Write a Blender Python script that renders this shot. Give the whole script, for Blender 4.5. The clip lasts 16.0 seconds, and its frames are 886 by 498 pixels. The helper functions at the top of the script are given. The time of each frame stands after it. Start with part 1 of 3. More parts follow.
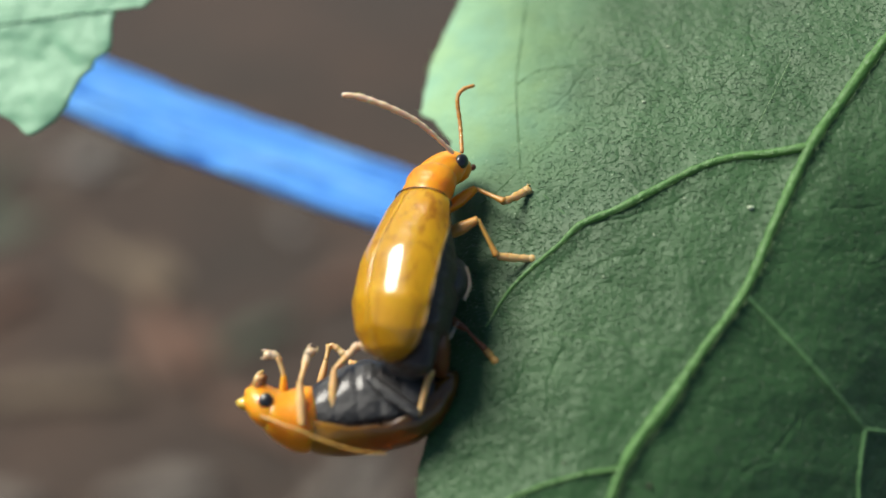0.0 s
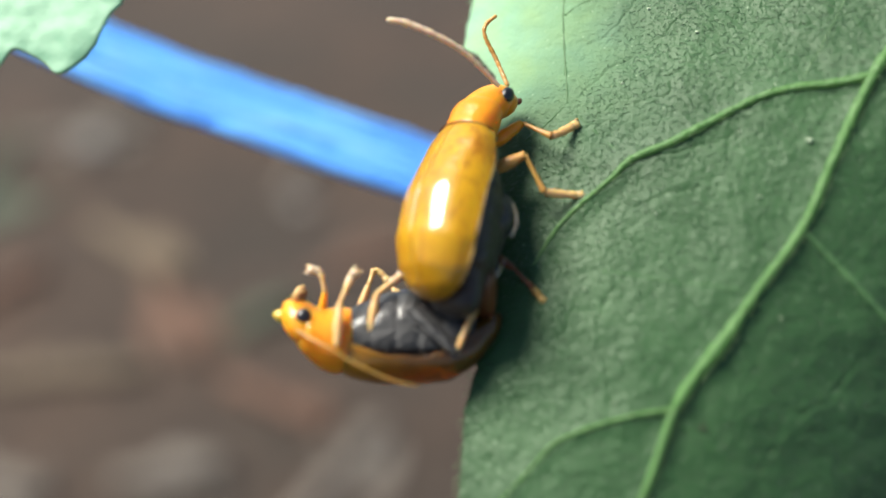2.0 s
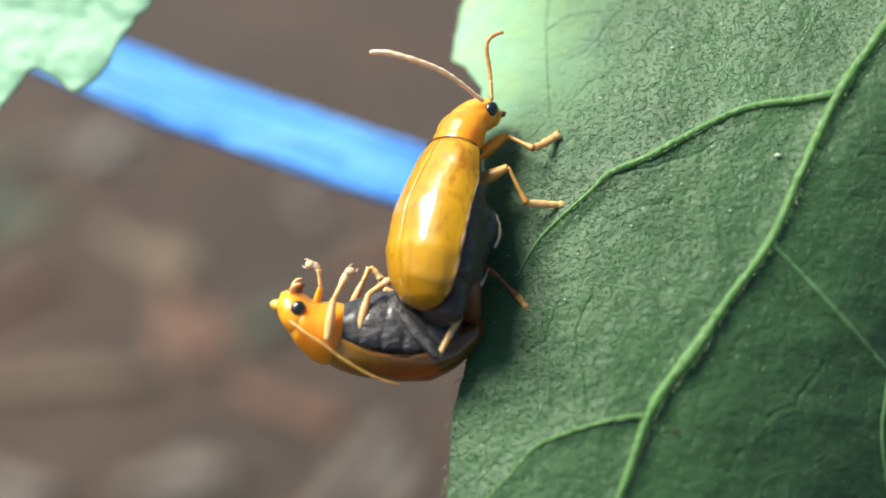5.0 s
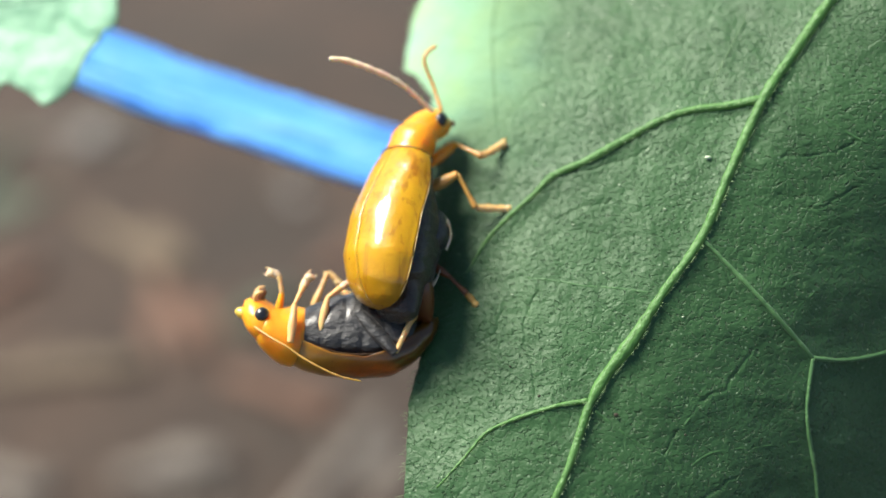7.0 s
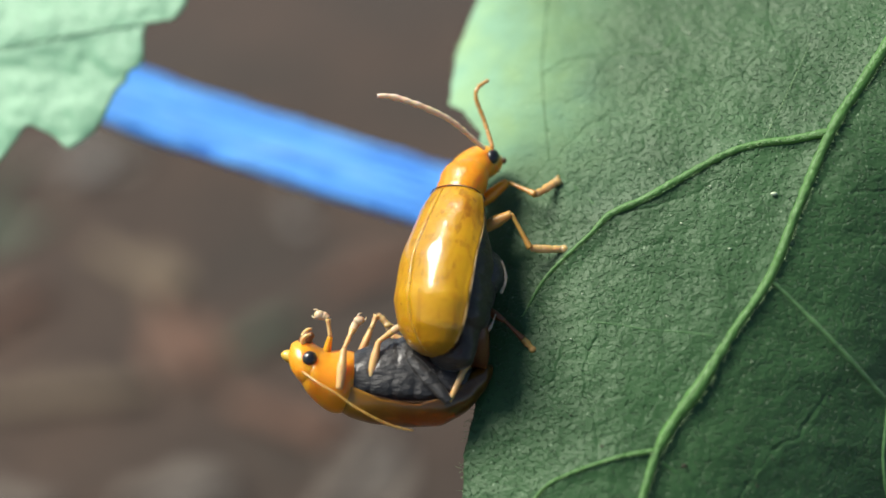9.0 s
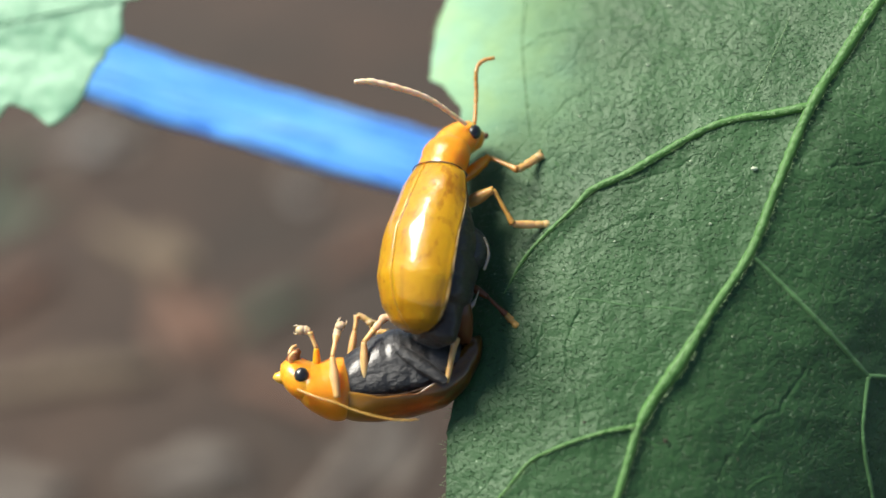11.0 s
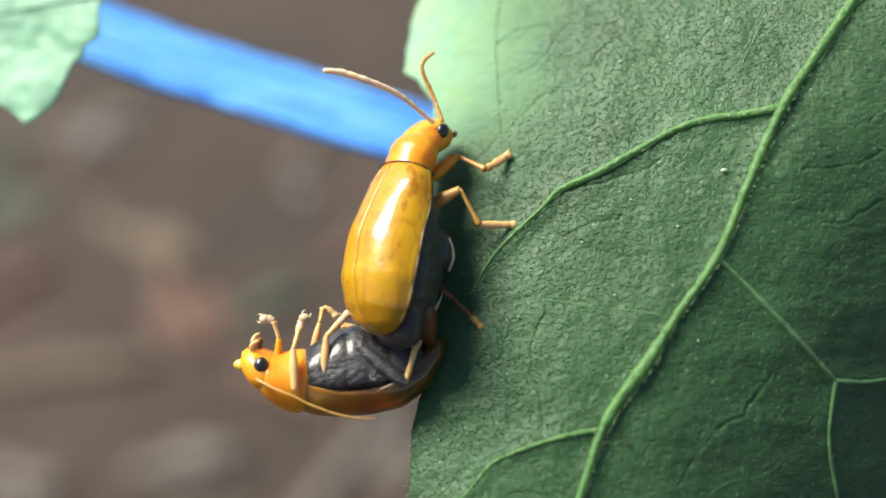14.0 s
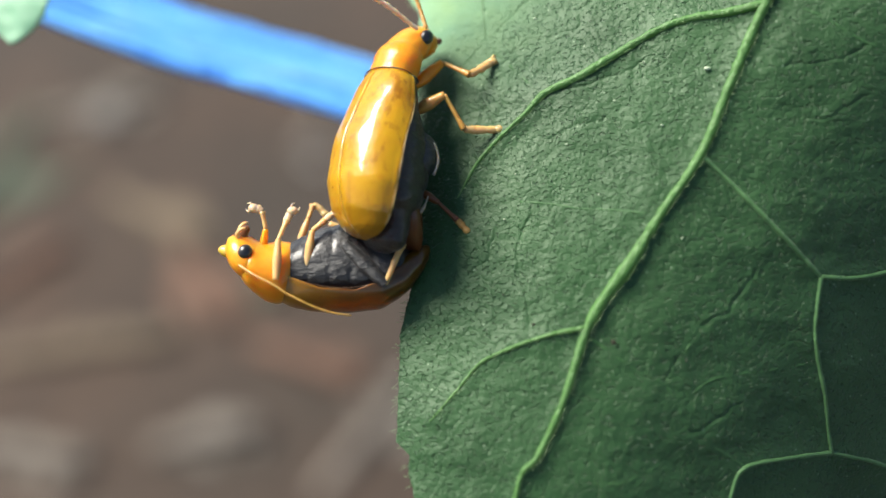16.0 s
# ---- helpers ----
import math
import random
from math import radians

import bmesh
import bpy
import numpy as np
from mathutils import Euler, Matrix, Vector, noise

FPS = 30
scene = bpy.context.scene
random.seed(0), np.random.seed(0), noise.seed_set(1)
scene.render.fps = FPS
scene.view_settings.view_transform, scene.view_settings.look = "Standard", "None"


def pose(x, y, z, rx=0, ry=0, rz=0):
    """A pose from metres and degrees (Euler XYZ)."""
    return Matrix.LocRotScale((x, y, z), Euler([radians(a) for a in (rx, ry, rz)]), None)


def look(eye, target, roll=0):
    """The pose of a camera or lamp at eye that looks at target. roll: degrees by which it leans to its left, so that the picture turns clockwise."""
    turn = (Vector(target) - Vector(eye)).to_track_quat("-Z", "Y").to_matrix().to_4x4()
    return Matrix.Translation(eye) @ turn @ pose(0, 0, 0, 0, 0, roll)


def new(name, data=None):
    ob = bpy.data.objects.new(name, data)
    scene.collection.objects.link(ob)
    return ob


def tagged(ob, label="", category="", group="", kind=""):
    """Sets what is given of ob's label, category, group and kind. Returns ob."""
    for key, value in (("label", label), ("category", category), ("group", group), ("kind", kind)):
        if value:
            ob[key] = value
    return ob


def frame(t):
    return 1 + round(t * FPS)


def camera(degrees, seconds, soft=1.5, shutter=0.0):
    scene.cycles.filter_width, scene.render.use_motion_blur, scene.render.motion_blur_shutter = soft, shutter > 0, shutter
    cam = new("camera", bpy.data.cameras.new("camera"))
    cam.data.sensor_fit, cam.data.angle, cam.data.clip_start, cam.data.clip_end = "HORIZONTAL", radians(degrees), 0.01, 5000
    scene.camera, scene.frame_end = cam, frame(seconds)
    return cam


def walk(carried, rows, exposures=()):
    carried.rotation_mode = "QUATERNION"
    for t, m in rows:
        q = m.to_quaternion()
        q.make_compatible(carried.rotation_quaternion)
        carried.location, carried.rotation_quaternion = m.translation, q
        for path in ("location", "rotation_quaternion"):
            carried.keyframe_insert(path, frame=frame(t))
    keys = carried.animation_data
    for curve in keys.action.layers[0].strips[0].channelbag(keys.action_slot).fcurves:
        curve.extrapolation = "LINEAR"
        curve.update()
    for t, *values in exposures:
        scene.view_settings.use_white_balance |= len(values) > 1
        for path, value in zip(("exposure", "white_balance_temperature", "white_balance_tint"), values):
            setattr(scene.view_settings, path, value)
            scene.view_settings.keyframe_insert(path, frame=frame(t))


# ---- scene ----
# A pair of amber leaf beetles at the rim of a leaf, which sways in a light wind.
# Lengths of the small things are in millimetres, in the space of the resting camera:
# x to its right, y up, z back towards it.
MM = 0.001
EYE, TILT = 0.25, -35.0
BASE = pose(0, 0, EYE, 90 + TILT, 0, 0)

cam = camera(40.4, 16.0, soft=1.65)
cam.data.dof.use_dof = True
cam.data.dof.focus_distance = 0.0438
cam.data.dof.aperture_fstop = 22.0
LOOK = [
    (0, 0.43, -0.34, 1.91),
    (0.5, 0.33, -0.41, 1.96),
    (1, -0.01, -0.33, 1.94),
    (1.5, -0.32, -0.05, 1.89),
    (2, -0.63, -0.05, 1.51),
    (2.5, -0.98, 0.34, 0.88),
    (3, -1.17, 0.52, 1.08),
    (3.2, -1.13, 0.52, 1.17),
    (5.3, -0.31, 0.37, 1.22),
    (5.5, -0.58, 0.30, 0.86),
    (6, -0.74, -0.17, 1.10),
    (6.5, -0.84, -0.39, 1.02),
    (7, -1.04, -0.13, 0.65),
    (7.5, -1.13, -0.17, 0.04),
    (8, -0.21, -0.38, 0.66),
    (8.5, 0.42, -0.17, 0.19),
    (9, -0.00, 0.00, -0.00),
    (9.2, -0.08, 0.03, 0.04),
    (11.3, -1.39, 0.17, -1.44),
    (11.5, -1.41, 0.15, -1.34),
    (12, -1.13, -0.06, -0.51),
    (12.5, -1.02, -0.04, -0.27),
    (13, -1.10, 0.04, -0.85),
    (13.5, -1.36, 0.00, -0.74),
    (14, -1.50, 0.15, -0.64),
    (14.5, -1.90, 0.49, -1.03),
    (15, -2.01, 0.73, -1.13),
    (15.5, -2.73, 0.56, -1.91),
    (16, -2.98, 0.87, -1.91),
]
EXPOSURE = [(0, 0.43), (0.5, 0.52), (1, 0.67), (2, 0.87), (2.5, 1.02), (3, 1.29), (3.2, 1.31), (5.3, 0.91), (5.5, 0.86), (6.5, 1.01), (7, 1.12), (7.5, 1.15), (8, 0.89), (8.5, 0.69), (9, 0.57), (11.5, 0.83), (12.5, 0.77), (13.5, 0.88), (15.5, 1.08), (16, 0.98)]
walk(cam, [(t, BASE @ pose(0, 0, 0, rx, ry, rz)) for t, rx, ry, rz in LOOK], EXPOSURE)

# how the plant sways: seconds, millimetres, degrees
SWAY = [
    (0, -0.70, 2.50, 1.77, -3.06, 0.46, -0.35),
    (0.5, -0.86, 2.74, 2.67, -3.20, -1.37, -0.34),
    (1, -0.32, 3.04, 2.58, -2.39, -0.53, -0.66),
    (1.5, -1.15, 2.64, 2.67, -3.33, -1.34, -0.51),
    (2, -0.39, 3.02, 3.04, -1.84, -0.84, -0.60),
    (2.5, -1.20, 4.14, 3.65, -1.96, -1.07, -1.00),
    (3, -0.67, 3.68, 0.76, -2.04, -1.27, -0.49),
    (3.2, -1.44, 3.66, 0.37, -2.09, -1.64, -0.38),
    (5.3, -1.27, 0.40, 1.12, 1.07, -0.77, -0.02),
    (5.5, -1.65, 0.99, 1.76, 0.62, 0.06, -0.12),
    (6, -1.29, 0.18, 1.22, 0.38, 0.13, 0.01),
    (6.5, -1.69, 0.87, -0.08, -0.13, -0.83, -0.06),
    (7, -1.55, 0.68, -1.88, 0.08, 0.42, 0.02),
    (7.5, -1.67, 1.27, -3.22, -0.54, 1.10, -0.26),
    (8, -1.34, -0.38, -3.56, 0.13, -0.12, 0.35),
    (8.5, -0.34, -1.04, -1.24, 1.05, -0.18, 0.38),
    (9, 0.00, -0.00, -0.00, 0.00, 0.00, 0.00),
    (9.2, -1.08, -0.40, -0.45, 0.02, -0.16, 0.05),
    (11.3, -0.11, -0.56, 0.16, 0.50, 0.74, -0.98),
    (11.5, -0.42, -0.44, 0.42, -0.03, -0.05, -1.16),
    (12, -1.12, -2.36, 0.51, 0.59, 0.41, -0.56),
    (12.5, -2.73, -2.39, 0.87, 0.99, 0.40, -0.36),
    (13, -2.97, -1.64, 1.15, 1.53, 0.82, -0.48),
    (13.5, -2.28, -0.65, 0.17, 0.99, 0.33, -0.90),
    (14, -2.08, -1.79, 0.30, 1.97, -0.07, -0.52),
    (14.5, -1.21, -0.94, 0.37, 2.00, 0.72, -0.81),
    (15, -0.99, -0.07, 1.20, 1.82, 1.05, -1.13),
    (15.5, -1.90, 0.75, 0.96, 1.91, -0.27, -1.13),
    (16, -3.34, 0.39, -0.01, 2.21, -0.35, -0.76),
]
# the pale leaf beyond hangs on a stalk of its own
PALE_SWAY = [
    (0, 0.23, 1.00, 1.74, -0.91, 1.15, -0.02),
    (0.5, 0.52, 1.17, 2.98, -0.99, -0.12, -0.00),
    (1, 0.45, 1.57, 2.88, -0.33, -0.05, -0.00),
    (1.5, 0.24, 0.74, 2.80, -0.79, -0.09, 0.00),
    (2, 0.60, 1.67, 3.66, 0.04, -0.08, -0.00),
    (2.5, -0.03, 2.22, 3.95, 0.67, -0.08, -0.00),
    (3, 0.83, 1.99, 0.72, 0.36, -0.01, -0.00),
    (3.2, 0.41, 1.96, 0.29, 0.34, 0.11, -0.00),
    (5.3, -0.15, 0.90, 1.45, 0.52, -0.18, -0.00),
    (5.5, -0.55, 1.26, 1.95, 0.41, 0.69, 0.00),
    (6, -0.56, 0.85, 1.32, -0.31, 0.42, -0.00),
    (6.5, -0.60, 0.94, -0.09, -0.03, 0.05, -0.00),
    (7, -0.59, 0.93, -2.30, -0.00, 1.07, -0.00),
    (7.5, -0.84, 1.09, -4.19, -0.07, 1.56, -0.00),
    (8, -0.17, 0.34, -3.99, -0.45, 0.95, -0.01),
    (8.5, 0.01, 0.55, -1.13, -0.50, 0.13, -0.00),
    (9, 0.04, 0.05, -0.00, -0.00, -0.00, 0.00),
    (9.2, -0.70, 0.29, -0.56, -0.69, 0.34, -0.00),
    (11.3, -1.89, 0.28, -0.08, 0.01, -1.17, -0.00),
    (11.5, -1.87, -0.19, 0.15, 0.15, -1.53, -0.00),
    (12, -2.25, -0.88, 0.36, -0.81, -0.61, 0.01),
    (12.5, -2.53, -1.10, 0.84, -0.42, 0.36, -0.00),
    (13, -2.50, -0.36, 1.07, 0.26, 0.72, 0.00),
    (13.5, -2.47, -0.25, -0.13, 0.69, -0.26, -0.00),
    (14, -2.14, -0.50, 0.23, 0.51, -0.45, -0.01),
    (14.5, -1.98, 0.00, 0.19, 0.99, -0.56, -0.02),
    (15, -2.21, 0.45, 1.05, 1.32, -0.75, -0.03),
    (15.5, -2.18, 1.23, 0.73, 1.50, -0.83, -0.04),
    (16, -3.18, 0.98, -0.52, 1.66, -0.20, -0.03),
]


def sway(row):
    t, x, y, z, rx, ry, rz = row
    return pose(x * MM, y * MM, z * MM, rx, ry, rz)


# ---- light ----
SUN = (BASE.to_3x3() @ Vector((-0.54, 0.73, 0.22))).normalized()
lamp = bpy.data.lights.new("sun", "SUN")
lamp.energy, lamp.angle, lamp.color = 5.9, radians(28), (1.0, 0.95, 0.84)
sun = new("sun", lamp)
sun.matrix_world = look(SUN * 5, (0, 0, 0))

world = bpy.data.worlds.new("world")
scene.world = world
world.use_nodes = True
sky = world.node_tree.nodes.new("ShaderNodeTexSky")
sky.sky_type, sky.sun_disc = "NISHITA", False
sky.sun_elevation, sky.sun_rotation = math.asin(SUN.z), math.atan2(SUN.x, SUN.y)
back = world.node_tree.nodes["Background"]
back.inputs["Strength"].default_value = 0.08
world.node_tree.links.new(sky.outputs[0], back.inputs["Color"])


# ---- materials ----
class Mat:
    """A node material with short ways to add nodes."""

    def __init__(self, name):
        self.m = bpy.data.materials.new(name)
        self.m.use_nodes = True
        self.t = self.m.node_tree
        self.b = self.t.nodes["Principled BSDF"]
        self.co = self.t.nodes.new("ShaderNodeTexCoord").outputs["Object"]

    def add(self, kind, **values):
        n = self.t.nodes.new("ShaderNode" + kind)
        for key, v in values.items():
            n.inputs[key].default_value = v
        return n

    def put(self, a, b):
        self.t.links.new(a, b)

    def set(self, **values):
        for key, v in values.items():
            self.b.inputs[key.replace("_", " ")].default_value = v
        return self

    def noise(self, scale, detail=4.0, rough=0.6, stretch=None):
        n = self.add("TexNoise", Scale=scale, Detail=detail, Roughness=rough)
        co = self.co
        if stretch:
            mp = self.add("Mapping", Scale=stretch)
            self.put(co, mp.inputs["Vector"])
            co = mp.outputs[0]
        self.put(co, n.inputs["Vector"])
        return n.outputs["Fac"]

    def cells(self, scale, feature="F1", warp=0.0):
        n = self.add("TexVoronoi", Scale=scale)
        n.feature = feature
        co = self.co
        if warp:
            w, v = self.add("TexNoise", Scale=scale * 0.9, Detail=3.0), self.add("VectorMath")
            v.operation = "SCALE"
            v.inputs[3].default_value = warp / scale
            self.put(co, w.inputs["Vector"])
            self.put(w.outputs["Color"], v.inputs[0])
            a = self.add("VectorMath")
            self.put(co, a.inputs[0])
            self.put(v.outputs[0], a.inputs[1])
            co = a.outputs[0]
        self.put(co, n.inputs["Vector"])
        return n.outputs["Distance"]

    def ramp(self, fac, *stops):
        n = self.add("ValToRGB")
        e = n.color_ramp.elements
        while len(e) < len(stops):
            e.new(0.5)
        for k, (p, c) in enumerate(stops):
            e[k].position, e[k].color = p, (*c, 1) if len(c) == 3 else c
        self.put(fac, n.inputs["Fac"])
        return n.outputs["Color"]

    def mix(self, fac, a, b, blend="MIX"):
        n = self.add("Mix")
        n.data_type, n.blend_type = "RGBA", blend
        for sock, v in ((n.inputs[0], fac), (n.inputs[6], a), (n.inputs[7], b)):
            if isinstance(v, (int, float)):
                sock.default_value = v
            elif isinstance(v, tuple):
                sock.default_value = (*v, 1)
            else:
                self.put(v, sock)
        return n.outputs[2]

    def math(self, op, a, b):
        n = self.add("Math")
        n.operation = op
        for sock, v in zip(n.inputs, (a, b)):
            if isinstance(v, (int, float)):
                sock.default_value = v
            else:
                self.put(v, sock)
        return n.outputs[0]

    def color(self, c):
        if isinstance(c, tuple):
            self.b.inputs["Base Color"].default_value = (*c, 1)
        else:
            self.put(c, self.b.inputs["Base Color"])
        return self

    def bump(self, height, dist, strength=1.0):
        n = self.add("Bump", Strength=strength, Distance=dist)
        self.put(height, n.inputs["Height"])
        last = self.b.inputs["Normal"]
        if last.links:
            self.put(last.links[0].from_socket, n.inputs["Normal"])
        self.put(n.outputs[0], last)
        return self

    def thin(self, col, share):
        """Lets a share of the light through, as a leaf does."""
        tr, mx = self.add("BsdfTranslucent"), self.add("MixShader", Fac=share)
        if isinstance(col, tuple):
            tr.inputs["Color"].default_value = (*col, 1)
        else:
            self.put(col, tr.inputs["Color"])
        self.put(self.b.outputs[0], mx.inputs[1])
        self.put(tr.outputs[0], mx.inputs[2])
        out = [n for n in self.t.nodes if n.type == "OUTPUT_MATERIAL"][0]
        self.put(mx.outputs[0], out.inputs["Surface"])
        return self


LEAF_ROOT = (0.0221, 0.0158)


def leaf_material(name, dark, pale, share, pale_sunlit=None, relief=1.0):
    m = Mat(name)
    col = m.ramp(m.noise(260, 3), (0.3, dark), (0.7, pale))
    lobe = None
    if pale_sunlit:
        # lobe beside the thin vein: thinner, yellower, with sunlight put in the colour
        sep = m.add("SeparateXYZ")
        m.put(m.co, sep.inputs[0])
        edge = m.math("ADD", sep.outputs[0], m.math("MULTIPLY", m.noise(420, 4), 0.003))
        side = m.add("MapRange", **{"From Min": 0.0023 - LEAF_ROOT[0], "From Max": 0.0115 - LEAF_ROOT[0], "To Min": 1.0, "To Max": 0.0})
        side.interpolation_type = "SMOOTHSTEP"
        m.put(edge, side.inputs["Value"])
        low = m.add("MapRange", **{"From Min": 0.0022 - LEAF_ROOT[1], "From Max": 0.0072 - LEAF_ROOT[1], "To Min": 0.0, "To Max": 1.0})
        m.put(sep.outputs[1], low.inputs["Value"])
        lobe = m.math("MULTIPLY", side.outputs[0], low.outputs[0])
        flecked = m.ramp(m.noise(330, 3), (0.36, pale_sunlit), (0.64, (1.2 * pale_sunlit[0], 1.06 * pale_sunlit[1], 0.82 * pale_sunlit[2])))
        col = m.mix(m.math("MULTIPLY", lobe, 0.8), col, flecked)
    # dark pits, part of their shade put in the colour; pale specks
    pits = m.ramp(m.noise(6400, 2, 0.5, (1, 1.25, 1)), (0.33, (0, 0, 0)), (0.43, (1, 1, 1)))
    cracks = m.ramp(m.cells(1300, "DISTANCE_TO_EDGE", 1.3), (0.0, (0, 0, 0)), (0.06, (1, 1, 1)))
    cracks = m.mix(m.ramp(m.noise(800, 3), (0.45, (1, 1, 1)), (0.6, (0, 0, 0))), cracks, (1.0, 1.0, 1.0))
    if lobe:
        plain = m.math("MINIMUM", m.math("MULTIPLY", lobe, 2.2), 1.0)
        pits, cracks = m.mix(plain, pits, (1.0, 1.0, 1.0)), m.mix(plain, cracks, (1.0, 1.0, 1.0))
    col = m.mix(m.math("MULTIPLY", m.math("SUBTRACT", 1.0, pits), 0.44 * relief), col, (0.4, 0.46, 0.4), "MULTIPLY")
    speck = m.ramp(m.cells(2300), (0.05, (1, 1, 1)), (0.12, (0, 0, 0)))
    col = m.mix(m.math("MULTIPLY", speck, 0.3 * relief), col, (0.45, 0.6, 0.4))
    m.color(col).set(Roughness=0.52, Specular_IOR_Level=0.41, Specular_Tint=(0.94, 1.0, 0.93, 1), Sheen_Weight=0.15, Sheen_Roughness=0.5, Sheen_Tint=(0.8, 1.0, 0.85, 1))
    if lobe:
        # the thin lobe is downy and dull
        m.put(m.math("ADD", 0.54, m.math("MULTIPLY", plain, 0.3)), m.b.inputs["Roughness"])
    m.bump(pits, 0.00007, 0.7 * relief).bump(cracks, 0.00006, 0.35 * relief).bump(m.noise(1700, 4, 0.55), 0.0001, 0.4 * relief).bump(m.noise(4300, 3, 0.6), 0.00006, 0.95 * relief)
    return m.thin(m.mix(1.0, col, (1.0, 1.25, 0.5), "MULTIPLY"), share).m


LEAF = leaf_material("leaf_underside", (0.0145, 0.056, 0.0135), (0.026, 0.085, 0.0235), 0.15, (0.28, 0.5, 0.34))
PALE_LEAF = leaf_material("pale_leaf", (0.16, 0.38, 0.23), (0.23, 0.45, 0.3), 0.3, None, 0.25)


def vein_material():
    m = Mat("vein")
    m.color(m.ramp(m.noise(1500, 4), (0.3, (0.05, 0.15, 0.028)), (0.7, (0.085, 0.21, 0.05)))).set(Roughness=0.5)
    m.bump(m.noise(6000, 3), 0.00008)
    return m.thin((0.3, 0.5, 0.12), 0.2).m


VEIN = vein_material()
FINE_VEIN = leaf_material("fine_vein", (0.028, 0.095, 0.024), (0.044, 0.12, 0.036), 0.2, None, 0.4)
SIDE_VEIN = leaf_material("side_vein", (0.055, 0.15, 0.045), (0.085, 0.19, 0.068), 0.2, None, 0.4)
BLEMISH = Mat("blemish").color((0.025, 0.018, 0.008)).set(Roughness=0.7).m
GRAIN = Mat("grain").color((0.42, 0.5, 0.34)).set(Roughness=0.5).m
HAIR = Mat("hair").color((0.2, 0.32, 0.14)).set(Roughness=0.4).m


def shell_material(name, dark, pale, rough=0.24, grain=None, shade=None, deep=0.0005):
    m = Mat(name)
    col = m.ramp(m.noise(420, 4), (0.3, dark), (0.72, pale))
    blotch = m.ramp(m.noise(900, 5), (0.62, (1, 1, 1)), (0.76, (0.86, 0.76, 0.62)))
    col = m.mix(1.0, col, blotch, "MULTIPLY")
    if grain:
        streak = m.ramp(m.noise(3400, 4, 0.6, grain), (0.36, (0.7, 0.62, 0.5)), (0.46, (1.0, 1.0, 1.0)))
        patch = m.ramp(m.noise(330, 3), (0.52, (1, 1, 1)), (0.7, (0.78, 0.66, 0.5)))
        specks = m.ramp(m.cells(1500), (0.05, (0.3, 0.16, 0.06)), (0.1, (1, 1, 1)))
        col = m.mix(1.0, m.mix(1.0, col, streak, "MULTIPLY"), patch, "MULTIPLY")
        col = m.mix(0.8, col, specks, "MULTIPLY")
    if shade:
        # the colour blends into the tint towards one end
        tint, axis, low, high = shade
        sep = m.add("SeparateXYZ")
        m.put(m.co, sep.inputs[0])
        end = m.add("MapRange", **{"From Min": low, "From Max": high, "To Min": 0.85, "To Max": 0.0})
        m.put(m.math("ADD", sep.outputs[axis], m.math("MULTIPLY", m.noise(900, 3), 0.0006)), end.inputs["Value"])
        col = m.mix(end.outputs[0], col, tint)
    m.color(col)
    m.set(Roughness=rough, Specular_IOR_Level=0.22 if grain else 0.35, Coat_Weight=0.75 if grain else 0.6 if rough < 0.3 else 0.25, Coat_Roughness=0.05 if grain else 0.11)
    m.set(Subsurface_Weight=0.3 if deep < 0.001 else 0.75, Subsurface_Radius=(1.0, 0.45, 0.12), Subsurface_Scale=deep)
    m.bump(m.noise(1300, 3), 0.00004).bump(m.cells(5200), 0.000012, 0.5)
    if rough < 0.36:
        m.bump(m.noise(420, 2), 0.00016, 0.45)
    return m.thin(m.mix(1.0, col, (1.0, 0.8, 0.4), "MULTIPLY"), 0.12).m


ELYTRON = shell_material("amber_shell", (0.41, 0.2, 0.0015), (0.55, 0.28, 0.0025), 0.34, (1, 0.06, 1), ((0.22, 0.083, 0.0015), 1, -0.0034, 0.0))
# brown for the downturned wing cases, partly their shade put in the colour
SHADED_BROWN_SHELL = shell_material("shaded_brown_shell", (0.065, 0.028, 0.002), (0.12, 0.052, 0.003), 0.3, (0.06, 1, 1), ((0.5, 0.22, 0.01), 0, -0.0052, -0.0022))
ORANGE = shell_material("orange_shell", (0.66, 0.23, 0.008), (0.8, 0.33, 0.015), 0.31, None, None, 0.0012)
LEG = shell_material("straw_leg", (0.36, 0.17, 0.032), (0.52, 0.29, 0.075), 0.4, None, None, 0.0006)
ANTENNA = shell_material("antenna", (0.74, 0.53, 0.34), (0.88, 0.71, 0.52), 0.5)
FOOT = shell_material("pale_foot", (0.5, 0.32, 0.18), (0.66, 0.48, 0.31), 0.42)
HIP = shell_material("hip_rim", (0.26, 0.2, 0.14), (0.42, 0.35, 0.27), 0.5)
STRAW = shell_material("pale_leg", (0.5, 0.29, 0.1), (0.68, 0.45, 0.2), 0.36, None, None, 0.0006)
YELLOW = shell_material("yellow_palp", (0.4, 0.28, 0.03), (0.62, 0.42, 0.06), 0.35)
RUST = shell_material("rust_mouth", (0.06, 0.02, 0.006), (0.15, 0.052, 0.014), 0.4)


def belly_material(name, dark, pale):
    """Black plates under a fine silvery down."""
    m = Mat(name)
    m.color(m.ramp(m.noise(1600, 5), (0.3, dark), (0.7, pale)))
    m.set(Roughness=0.46, Specular_IOR_Level=0.42, Coat_Weight=0.35, Coat_Roughness=0.17, Sheen_Weight=0.08, Sheen_Roughness=0.4)
    m.bump(m.noise(1500, 5, 0.65, (1, 2.2, 1)), 0.0002, 1.0).bump(m.noise(5200, 3), 0.00005, 0.8)
    return m.m


